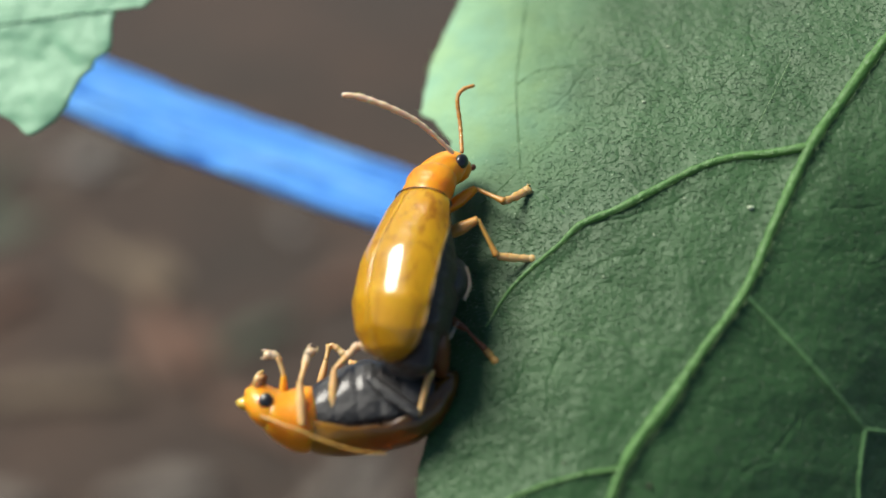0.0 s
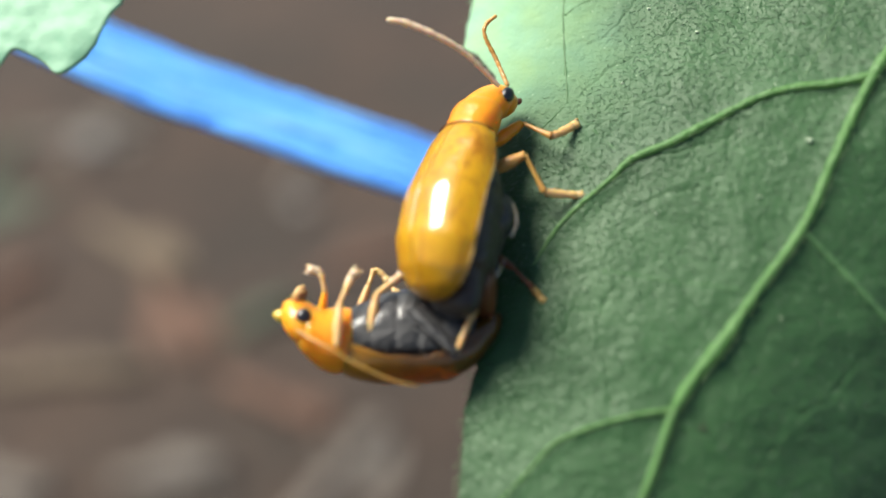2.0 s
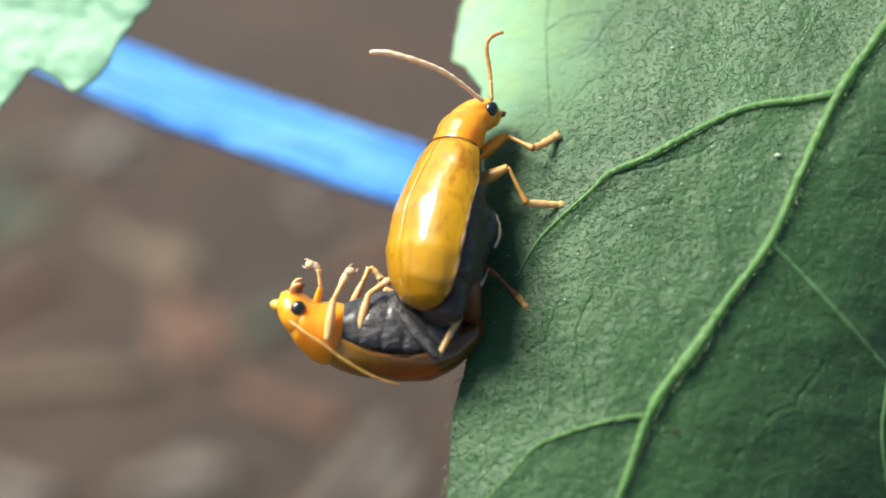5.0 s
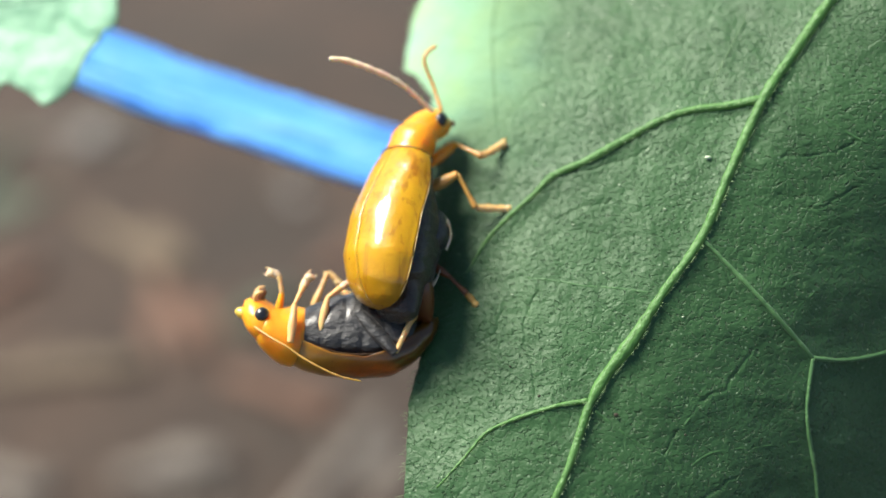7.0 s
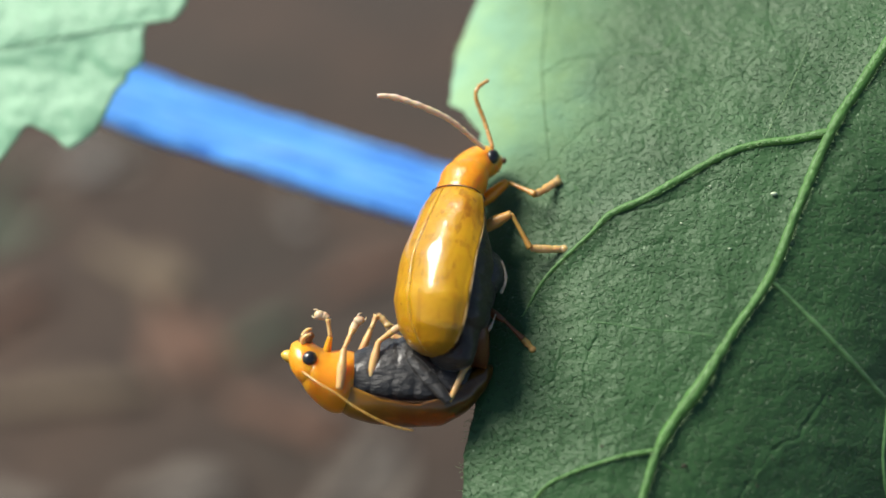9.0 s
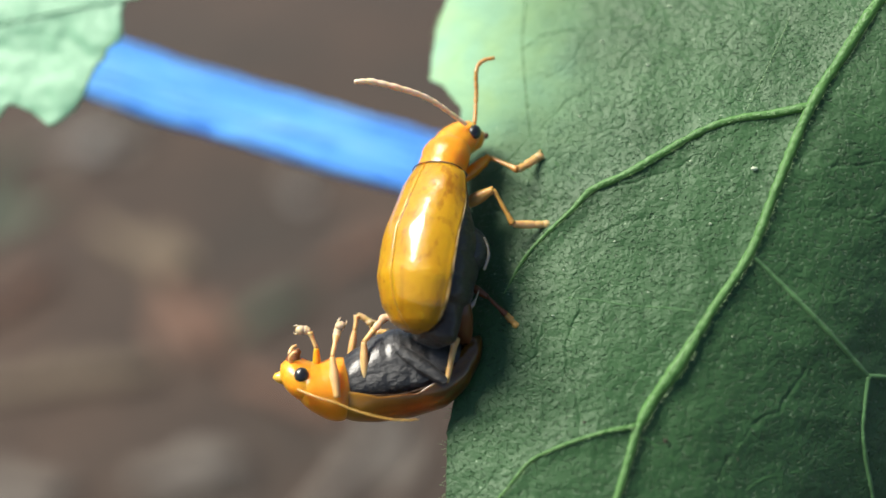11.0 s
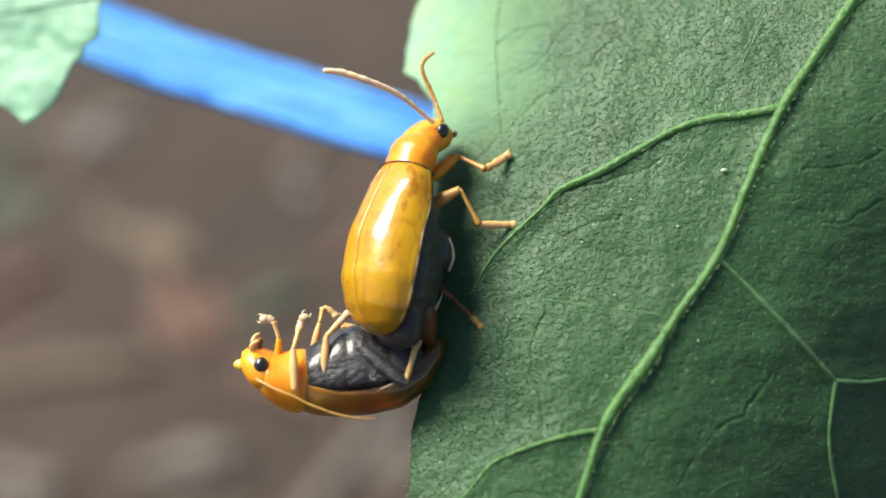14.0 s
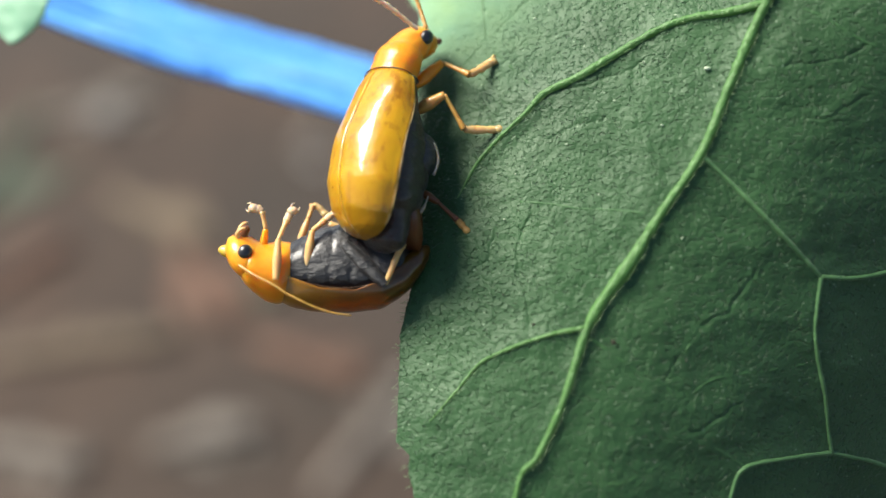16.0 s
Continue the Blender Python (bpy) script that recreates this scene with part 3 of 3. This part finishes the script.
def hairs():
    """Short pale hairs along the rim and on the veins."""
    shapes, dice = [], random.Random(4)

    def hair(root, way, length):
        root, way = Vector(root), Vector(way).normalized()
        a, b = root + way * length * 0.55, root + way * length + Vector((0, -0.12 * length, 0))
        shapes.append(tube([(*root, 0.006), (*a, 0.005), (*b, 0.002)], 0.2, 4))

    for k in range(170):
        y = dice.uniform(-14, 11)
        x = rim(LEFT_RIM, y, 1)
        hair(leaf_at(x + 0.02, y), (-1, dice.uniform(-0.7, 0.7), dice.uniform(-0.2, 0.7)), dice.uniform(0.1, 0.36))
    for line in [MIDRIB] + LATERALS[:2]:
        for p in smooth_line([(x, y, 0, q) for x, y, q in line], 0.045):
            side = dice.choice((-1, 1))
            if dice.random() < 0.15:
                continue
            hair(leaf_at(p[0] + side * p[3] * 0.7, p[1], 0.1 + p[3] * 0.8), (side, dice.uniform(-0.8, 0.3), dice.uniform(0.2, 0.9)), dice.uniform(0.05, 0.15))
    return joined(*shapes)


part("hairs", to_thing(hairs(), leaf_base), HAIR, leaf, "short pale hairs", "stuff")

# ---- the pale leaf beyond ----
pale_base = (-26, 9, -54)
pale_leaf = thing("leaf", pale_base, "pale sunlit leaf with a toothed margin, slightly blurred", "leaf")
MOVING.append(pale_leaf)


def pale_blade():
    rim_line = [(-24.5, 3.5), (-22, 1.8), (-18.11, 2.44), (-17.25, 3.32), (-16.64, 4.17), (-16.2, 4.75), (-15.47, 4.51), (-14.96, 4.22), (-14.37, 3.83), (-13.57, 4.37), (-13.3, 4.75), (-13.16, 4.92), (-12.95, 5.6), (-12.7, 6.17), (-12.36, 6.5), (-12.3, 6.8), (-11.8, 7.2), (-11.75, 7.6), (-11.85, 8.47), (-11.62, 9.0), (-10.8, 8.98), (-10.35, 9.4), (-10.19, 9.9), (-10.4, 11.0), (-13, 12.0), (-17, 12.4), (-21, 11), (-24, 8)]
    line = smooth_line([(x, y, 0) for x, y in rim_line], 0.12)

    def at(k, w):
        x, y = line[k][0], line[k][1]
        x, y = x * (1 - w) + w * -18, y * (1 - w) + w * 8
        g = math.hypot(x + 22, y - 12)
        z = (-46 + 0.25 * (x + 12) - 0.4 * (y - 6) - 0.004 * g * g + 0.25 * noise.noise(Vector((x * 0.5, y * 0.5, 2))) + 0.08 * noise.noise(Vector((x * 1.6, y * 1.6, 4))))
        return (1.09 * x, 1.09 * y, 1.09 * z)

    return sheet(at, range(len(line)), np.linspace(0, 1, 40))


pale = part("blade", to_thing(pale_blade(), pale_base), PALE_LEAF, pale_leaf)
thick = pale.modifiers.new("thickness", "SOLIDIFY")
thick.thickness, thick.offset = 0.06 * MM, -1
foot = BASE.inverted() @ Vector((-0.2, 0.05, 0)) * 1000
part("petiole", to_thing(tube([(-25.5, 7.5, -54.5, 0.4), (-40, 16, -56, 0.6), (-60, 10, -60, 0.8), (foot.x, (10 + foot.y) / 2, (foot.z - 60) / 2, 1.0), (*foot, 1.3)], 1.0, 10), pale_base), VEIN, pale_leaf)


# ---- the beetles ----
def settle(p):
    """The pair sits on the tipped leaf, head end further back."""
    k = 1.073 + 0.0042 * p[1]
    return tuple(k * c for c in p)


def seated(shape, base):
    return to_thing(([settle(p) for p in shape[0]], shape[1]), base)


def frame_of(centre, forward, back_up, size, girth):
    f = Vector(forward).normalized()
    d = Vector(back_up)
    d = (d - f * d.dot(f)).normalized()
    left = d.cross(f)
    m = Matrix((f, left, d)).transposed().to_4x4()
    return Matrix.Translation(centre) @ m @ Matrix.Diagonal((size, size * girth, size * girth, 1))


WIDTH = [(-3.02, 0.0), (-2.93, 0.5), (-2.71, 0.92), (-2.17, 1.34), (-1.27, 1.58), (-0.4, 1.57), (0.6, 1.47), (1.5, 1.33), (2.1, 1.2), (2.46, 1.08), (2.6, 0.98), (2.66, 0.85)]
HEIGHT = [(-3.02, 0.05), (-2.93, 0.3), (-2.71, 0.58), (-2.17, 0.95), (-1.27, 1.22), (0, 1.28), (1.4, 1.15), (2.2, 0.98), (2.66, 0.8)]


def profile(table, x):
    return float(np.interp(x, [a for a, _ in table], [b for _, b in table]))


def crest(x, upright):
    """Height of the back, lower towards the neck on one beetle, raised on the other."""
    change = -0.3 * max(0, (x - 0.4) / 2.26) if upright else 0.36 * max(0, min(1, (x + 1.6) / 3.6))
    return profile(HEIGHT, x) * (1 + change)


UNDER = [(-3.02, 2.85), (-2.5, 2.75), (-2.0, 2.35), (-1.5, 1.85), (-0.2, 1.42), (1.2, 1.42), (2.66, 1.7)]
REACH = [(-3.02, 1.55), (-2.2, 1.45), (-1, 1.4), (0.5, 1.5), (1.6, 1.72), (2.66, 1.82)]


def elytron_shape(side, upright):
    """One wing case, from the seam on the back down to its rim."""
    xs = [-3.02 + 5.68 * (0.5 - 0.5 * math.cos(math.pi * i / 48)) for i in range(49)]

    def at(x, v):
        w, h = profile(WIDTH, x), crest(x, upright)
        a = v * profile(REACH if upright else UNDER, x)
        y = w * math.sin(a) ** 0.92 + 0.004
        z = h * math.cos(a)
        if v > 0.95 and upright:
            y += 0.03
        shoulder = 0.04 * math.exp(-((x - 2.0) / 0.35) ** 2 - ((a - 1.0) / 0.3) ** 2)
        return (x + 0.14 * max(0, (x - 1.4) / 1.26) * max(0, math.cos(a)), side * (y + shoulder), z + shoulder)

    return sheet(at, xs, [j / 26 for j in range(27)])


def beetle(name, label, base, centre, forward, back_up, size, shell, antennae, legs, mouth, bend, neck, tail, tip):
    b = thing(name, base, label, "beetle")
    MOVING.append(b)
    m = frame_of(centre, forward, back_up, size, 1.09 if tip else 1.0)

    droop, long, swell = neck
    hinge = Matrix.Translation((2.6, 0, 0)) @ pose(0, 0, 0, 0, droop, 0) @ Matrix.Diagonal((long, swell, swell, 1)) @ Matrix.Translation((-2.6, 0, 0))

    def body(shape):
        bent = [(x, y, z - bend * max(0, -1 - x) ** 2) for x, y, z in shape[0]]
        return seated(moved((bent, shape[1]), m), base)

    def front(shape):
        return seated(moved(shape, m @ hinge), base)

    for side in (1, -1):
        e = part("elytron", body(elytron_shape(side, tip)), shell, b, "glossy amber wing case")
        s = e.modifiers.new("thickness", "SOLIDIFY")
        s.thickness, s.offset = 0.05 * MM, 0
        edge = []
        for x in (2.4, 1.4, 0.4, -0.6, -1.4, -2.1, -2.6, -2.85):
            a = profile(REACH if tip else UNDER, x)
            edge.append((x, side * (profile(WIDTH, x) * math.sin(a) ** 0.92 + (0.042 if tip else 0.01)), (crest(x, tip) if tip else profile(HEIGHT, x)) * math.cos(a), 0.024 if tip else 0.014))
        part("margin", body(tube(edge, 0.15, 6)), STRAW if tip else SEAM, e)
    # on the lower beetle the seam is widened into a pale painted highlight
    seam = []
    for x, q in ((2.6, 0.05), (2.1, 0.1), (1.2, 0.11), (0.2, 0.07), (-1.0, 0.02), (-2.2, 0.02), (-2.8, 0.01)):
        seam.append((x, 0, crest(x, tip) - 0.02, 0.022 if tip else q))
    part("seam", body(tube(seam, 0.2, 8)), SEAM if tip else HIP, b, "" if tip else "pale beige strip painted as a soft highlight along the seam")
    if tip:
        for side in (1, -1):
            fold = [(2.68, side * 0.34, crest(2.6, True) * 0.95, 0.018), (2.2, side * 0.17, crest(2.2, True), 0.022), (1.55, side * 0.02, crest(1.55, True), 0.016)]
            part("scutellum_edge", body(tube(fold, 0.15, 6)), SEAM, b, "fine dark line beside the small plate between the wing cases")
    collar = [(2.64 + 0.13 * math.cos(a), 1.04 * math.sin(a), 0.04 + (0.6 if tip else 0.86) * math.cos(a), 0.022) for a in np.linspace(-1.75, 1.75, 9)]
    part("collar", body(tube(collar, 0.12, 6)), SEAM, b, "thin dark line behind the neck shield")
    if tip:
        part("sternum", body(ball((0.1, -0.62, -1.05), 0.85, 0.75, 0.68)), BELLY, b, "shiny black breast plate")
    sag = -0.7 if tip else -0.1
    part("abdomen", body(loft([(tail - 0.1, sag, 0.25, 0.2, 0.2), (tail + 0.2, sag, 0.9, 0.45, 0.5), (-2.2, sag * 0.8, 1.1, 0.6, 0.8 if tip else 0.7), (-1.6, -0.35, 1.4, 0.8, 1.3 if tip else 1.5), (-0.5, -0.25, 1.44, 0.9, 1.55), (0.3, -0.25, 1.42, 0.9, 1.5 if tip else 1.7), (1.2, -0.2, 1.3, 0.9, 0.85 if tip else 1.55), (2.4, -0.12, 1.05, 0.7, 0.55 if tip else 1.0), (2.7, -0.1, 0.85, 0.5, 0.8), (2.85, -0.1, 0.4, 0.3, 0.4)], 36, 8)), FLANK if tip else BELLY, b, "wrinkled black underside")
    if tip:
        part("tail", body(loft([(-1.3, -0.75, 0.95, 0.5, 0.7), (-1.8, -0.95, 1.1, 0.55, 0.72), (-2.2, -1.15, 1.02, 0.55, 0.66), (-2.6, -1.45, 0.76, 0.5, 0.52), (-2.85, -1.75, 0.45, 0.35, 0.3), (-2.95, -1.95, 0.2, 0.15, 0.12)])), RUST, b, "dark rust-brown tail tip")
    if tip:
        shield = [(2.2, 0.05, 0.6, 0.5, 0.6), (2.42, 0.05, 0.84, 0.56, 0.86), (2.62, 0.05, 0.88, 0.62, 0.9), (2.86, 0.05, 0.87, 0.66, 0.9), (3.02, 0.04, 0.86, 0.66, 0.86), (3.2, 0.02, 0.92, 0.72, 0.8), (3.5, 0.0, 0.87, 0.68, 0.7), (3.72, -0.05, 0.78, 0.56, 0.64), (3.84, -0.1, 0.6, 0.44, 0.52)]
    else:
        shield = [(2.2, 0.05, 0.7, 0.65, 0.6), (2.45, 0.05, 0.98, 0.98, 0.95), (2.9, 0.05, 1.02, 1.0, 0.95), (3.4, 0.0, 0.97, 0.86, 0.75), (3.8, -0.06, 0.9, 0.68, 0.7), (4.05, -0.1, 0.66, 0.48, 0.52)]
    part("pronotum", front(loft(shield)), ORANGE, b, "shiny orange neck shield")
    head = part("head", front(loft([(3.3, -0.08, 0.7, 0.55, 0.6), (3.75, -0.1, 0.86, 0.62, 0.68), (4.2, -0.2, 0.78, 0.52, 0.7), (4.5, -0.34, 0.55, 0.42, 0.48), (4.7, -0.44, 0.24, 0.2, 0.22)])), ORANGE, b)
    for side in (1, -1):
        part("eye", front(ball((4.12, side * 0.8, -0.2), 0.24, 0.17, 0.24) if tip else ball((4.0, side * 0.66, -0.5), 0.25, 0.2, 0.25)), EYEBALL, head, "round black eye")
    part("mouth", front(tube(mouth, 0.05, 10)), ORANGE if tip else RUST, head)
    if tip:
        part("palp", front(ball((4.42, -0.5, -0.88), 0.12, 0.12, 0.1, 6)), RUST, head, "dark brown palps")
    if not tip:
        for side in (1, -1):
            part("palp", front(tube([(4.3, side * 0.2, -0.75, 0.1), (4.4, side * 0.34, -0.95, 0.08), (4.32, side * 0.42, -1.12, 0.06), (4.18, side * 0.44, -1.2, 0.03)], 0.05, 8)), STRAW, head, "straw-coloured palp")
        part("palp", front(tube([(4.4, 0, -0.25, 0.26), (4.7, 0, -0.25, 0.2), (4.86, 0, -0.24, 0.13), (4.93, 0, -0.22, 0.05)], 0.05, 8)), YELLOW, head, "yellow palps")
    swung = []
    for line in antennae:
        root = settle(line[0][:3])
        stalk = part("antenna", seated(tube([(x, y, z, q * (1.25 if tip else 1)) for x, y, z, q in line], 0.045, 8, 1.0, 0.1, 11), root), ANTENNA if tip and line is antennae[0] else LEG, b)
        stalk.location = (Vector(root) - Vector(base)) * MM
        swung.append(stalk)
    for leg in legs:
        joints, radii, skins = leg
        top = part("leg", seated(tube([(*joints[0], radii[0] * 0.7), (*[(p + q) / 2 for p, q in zip(joints[0], joints[1])], radii[0]), (*joints[1], radii[0] * 0.6)], 0.06, 10, 1.0, 0.1), base), skins[0], b)
        part("tibia", seated(tube([(*joints[1], radii[1] * 0.7), (*[(p + 2 * q) / 3 for p, q in zip(joints[1], joints[2])], radii[1] * 0.85), (*joints[2], radii[1] * 1.25)], 0.08, 8, 1.0, 0.15), base), skins[1], top)
        if len(joints) > 3:
            toes = [(*p, radii[2] * (1.0 if k % 2 else 0.8)) for k, p in enumerate(joints[2:])]
            pads = tube([(x, y, z, q * 1.12) for x, y, z, q in toes], 0.03, 8, 0.6, 0.25, 3)
            end, before = Vector(joints[-1]), Vector(joints[-2])
            way = (end - before).normalized()
            hook = way.cross(Vector((0, 0, 1))).normalized()
            claws = [tube([(*end, 0.045), (*(end + 0.14 * way + s * 0.15 * hook), 0.034), (*(end + 0.26 * way + s * 0.1 * hook - Vector((0, 0, 0.06))), 0.01)], 0.05, 6) for s in (1, -1)]
            lobe = ball(end, radii[2] * 1.45, radii[2] * 1.25, radii[2] * 0.9, 6)
            part("tarsus", seated(joined(pads, lobe, *claws), base), skins[-1], top)
    return b, swung


upper_base = (1.4, -1.1, -44.7)
upper, upper_antennae = beetle(
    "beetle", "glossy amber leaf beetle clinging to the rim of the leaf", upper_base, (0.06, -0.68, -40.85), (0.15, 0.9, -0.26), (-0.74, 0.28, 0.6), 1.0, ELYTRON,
    [[(1.44, 3.45, -41.60, 0.055), (0.31, 4.34, -40.92, 0.068), (-0.64, 4.76, -40.43, 0.075), (-1.58, 5.05, -40.14, 0.075), (-2.17, 5.09, -39.95, 0.06)],
     [(1.73, 3.50, -41.79, 0.05), (1.45, 4.46, -42.08, 0.055), (1.16, 5.26, -42.08, 0.055), (1.23, 5.64, -42.08, 0.055), (1.60, 5.91, -42.08, 0.045)]],
    [([(1.2, 1.5, -42.2), (2.26, 2.37, -42.3), (3.21, 1.89, -41.68), (3.60, 2.11, -42.00), (3.99, 2.36, -42.23)], (0.22, 0.1, 0.12), (ORANGE, LEG, STRAW)),
     ([(1.2, 0.6, -41.6), (2.34, 1.22, -41.3), (3.00, 0.02, -41.33), (3.53, 0.00, -41.53), (4.19, 0.00, -41.68)], (0.21, 0.095, 0.12), (LEG, LEG, STRAW)),
     # hind leg in dark rust, the body's shadow put in its colour
     ([(1.2, -1.9, -41.5), (2.1, -2.45, -41.2), (2.73, -3.07, -41.25), (2.89, -3.24, -41.32), (3.08, -3.45, -41.3)], (0.15, 0.09, 0.1), (RUST, RUST, LEG))],
    [(4.05, -0.2, -0.42, 0.5), (4.2, -0.28, -0.64, 0.42), (4.32, -0.32, -0.84, 0.28), (4.36, -0.34, -0.95, 0.1)], 0.03, (14, 1.12, 0.94), -3.2, True)

for rim_line, label in (
    ([(1.98, -0.4, -40.7, 0.03), (2.1, -0.75, -40.65, 0.05), (2.11, -1.1, -40.65, 0.07), (1.96, -1.5, -40.6, 0.04)], "pale rim of the hind hip"),
    ([(1.78, -2.2, -40.6, 0.02), (1.6, -2.6, -40.45, 0.05), (1.28, -2.95, -40.3, 0.05), (0.98, -3.12, -40.2, 0.02)], "pale rim of the last belly plate"),
):
    part("side_plate", seated(tube(rim_line, 0.06, 8, 0.6, 0.6), upper_base), HIP, upper, label)

lower_base = (1.09, -3.47, -44.4)
lower, lower_antennae = beetle(
    "beetle", "amber leaf beetle hanging upside down, legs folded over its black belly", lower_base, (-1.08, -4.82, -41.79), (-0.97, 0.12, 0.1), (0.05, -0.97, -0.14), 0.9, SHADED_BROWN_SHELL,
    [[(-4.74, -4.12, -40.5, 0.05), (-4.1, -4.48, -40.05, 0.036), (-3.5, -4.8, -39.85, 0.036), (-3.0, -5.16, -39.8, 0.036), (-2.2, -5.62, -39.8, 0.034), (-1.6, -5.9, -40.0, 0.036), (-1.0, -6.08, -40.3, 0.02)],
     [(-4.82, -4.0, -42.6, 0.05), (-3.86, -4.9, -42.9, 0.05), (-2.78, -5.6, -42.9, 0.05), (-1.82, -5.9, -42.9, 0.035)]],
    [([(-4.10, -3.96, -41.42), (-3.87, -3.00, -41.32), (-3.95, -2.40, -41.32), (-4.07, -2.31, -41.32), (-4.24, -2.26, -41.32)], (0.14, 0.1, 0.13), (ORANGE, STRAW, FOOT)),
     ([(-3.47, -4.68, -40.25), (-3.33, -3.35, -40.5), (-3.08, -2.76, -41.0), (-2.98, -2.56, -41.10), (-2.87, -2.44, -41.10)], (0.16, 0.1, 0.13), (STRAW, STRAW, FOOT)),
     ([(-2.49, -4.45, -40.68), (-2.19, -3.14, -40.78), (-1.76, -2.84, -41.00), (-1.32, -2.55, -41.10), (-1.02, -2.67, -41.10)], (0.15, 0.11, 0.13), (STRAW, STRAW, FOOT)),
     ([(-2.98, -3.86, -42.39), (-2.55, -2.84, -42.49), (-2.35, -2.35, -42.61), (-2.15, -2.46, -42.61), (-1.96, -2.69, -42.61)], (0.14, 0.1, 0.1), (STRAW, STRAW)),
     ([(-1.14, -3.64, -40.68), (0.21, -5.11, -40.36), (0.86, -3.75, -40.57)], (0.27, 0.13, 0.1), (BELLY, STRAW)),
     ([(-0.21, -3.86, -42.61), (-0.75, -3.42, -42.61), (-1.82, -3.08, -42.61)], (0.16, 0.11, 0.1), (STRAW, STRAW))],
    [(4.2, 0, -0.6, 0.36), (4.26, 0, -0.84, 0.27), (4.2, 0, -1.02, 0.18), (4.08, 0, -1.14, 0.08)], 0.27, (10, 1.12, 1.22), -2.6, False)

# ---- the blue ribbon ----
def strand_shape(low, high, seed):
    line = smooth_line([(-31.16, 14.59, -60.33), (-16.57, 8.18, -62.21), (0.00, 2.92, -63.98), (14.59, -1.83, -65.86), (40.22, -11.93, -80.55)], 0.5)

    def at(k, v):
        x, y, z = line[k]
        wander = 0.05 * noise.noise(Vector((x * 0.16, seed, 0)))
        v = low + (high - low) * v + wander
        round_up = 0.12 * math.sin(math.pi * min(1, max(0, (v - low) / (high - low))))
        return (x - 0.32 * v, y + 1.83 * v, z + round_up + 0.25 * noise.noise(Vector((x * 0.13, v * 4, seed))) - 2.2 * v - 0.2 * v * v)

    return sheet(at, range(len(line)), np.linspace(0, 1, 5))


ribbon_base = (0, 2.92, -64)
ribbon = thing("ribbon", ribbon_base, "bright blue fibrous plastic ribbon, out of focus", "ribbon")
strands = [(-0.96, -0.68), (-0.7, -0.3), (-0.32, 0.06), (0.03, 0.36), (0.34, 0.72), (0.7, 0.94)]
dice = random.Random(12)
for k in range(16):
    low = dice.choice((-1, 1)) * dice.uniform(0.84, 1.04) - 0.03
    strands.append((low, low + dice.uniform(0.03, 0.07)))
for n, (low, high) in enumerate(strands):
    strand = part("strand", to_thing(strand_shape(low, high, n * 7.3), ribbon_base), RIBBON, ribbon)
    thick = strand.modifiers.new("thickness", "SOLIDIFY")
    thick.thickness = 0.2 * MM


# ---- what moves ----
LOWER_SWING = [(0, 13.5), (0.5, 10.2), (1, 4.0), (1.5, 5.5), (2, 5.4), (2.5, 4.8), (3, 6.4), (3.2, 12.1), (5.3, -1.3), (5.5, 0.4), (6, 2.7), (6.5, 3.4), (7, 1.5), (7.5, 8.7), (8, 11.1), (8.5, 12.4), (9, 0), (9.2, 2.2),
               (11.3, 13.9), (11.5, 9.6), (12, 10.5), (12.5, 3.7), (13, 5.6), (13.5, 5.5), (14, 9.9), (14.5, 13.3), (15, 11.4), (15.5, -0.7), (16, 2.9)]


LEFT_FEELER = [(0, 2), (1, 1), (1.5, 0), (2, -1), (5.5, 5), (6.5, 2), (7, 0), (8, -3), (9, 0), (11.5, 5), (12, 3), (13, 4), (14, 0), (16, 1)]
RIGHT_FEELER = [(0, -11), (0.5, -11), (1, -7), (1.5, 9), (2, 7.5), (3, 2), (5.5, -12), (6.5, -11), (7, 2), (8, 6), (8.5, 7.5), (9, 0), (11.5, -21), (12, -10), (12.5, -8.5), (13, -2), (13.5, -7), (14, 4), (14.5, 9.5), (16, 2)]


# the ribbon stirs a little: seconds, millimetres
RIBBON_DRIFT = [(0, -0.50), (1.2, 0.00), (2.5, 0.46), (3.2, 0.36), (5.3, -0.10), (6, -0.14), (9, -0.12), (11.5, 0.00), (13, 0.62), (14, 1.14), (16, 0.92)]


def motions():
    swing = dict(LOWER_SWING)
    for stalk, rows in zip(upper_antennae, (LEFT_FEELER, RIGHT_FEELER)):
        root = Matrix.Translation(stalk.location)
        walk(stalk, [(t, root @ pose(0, 0, 0, 0, 0, turn)) for t, turn in rows])
    walk(ribbon, [(t, BASE @ Matrix.Translation((Vector(ribbon_base) + Vector((0, y, 0))) * MM)) for t, y in RIBBON_DRIFT])
    for ob in MOVING:
        base = Matrix.Translation(Vector(ob["base"]) * MM)
        rows = PALE_SWAY if ob == pale_leaf else SWAY
        walk(ob, [(row[0], BASE @ sway(row) @ base @ pose(0, 0, 0, 0, 0, swing[row[0]] if ob == lower else 0)) for row in rows])


motions()
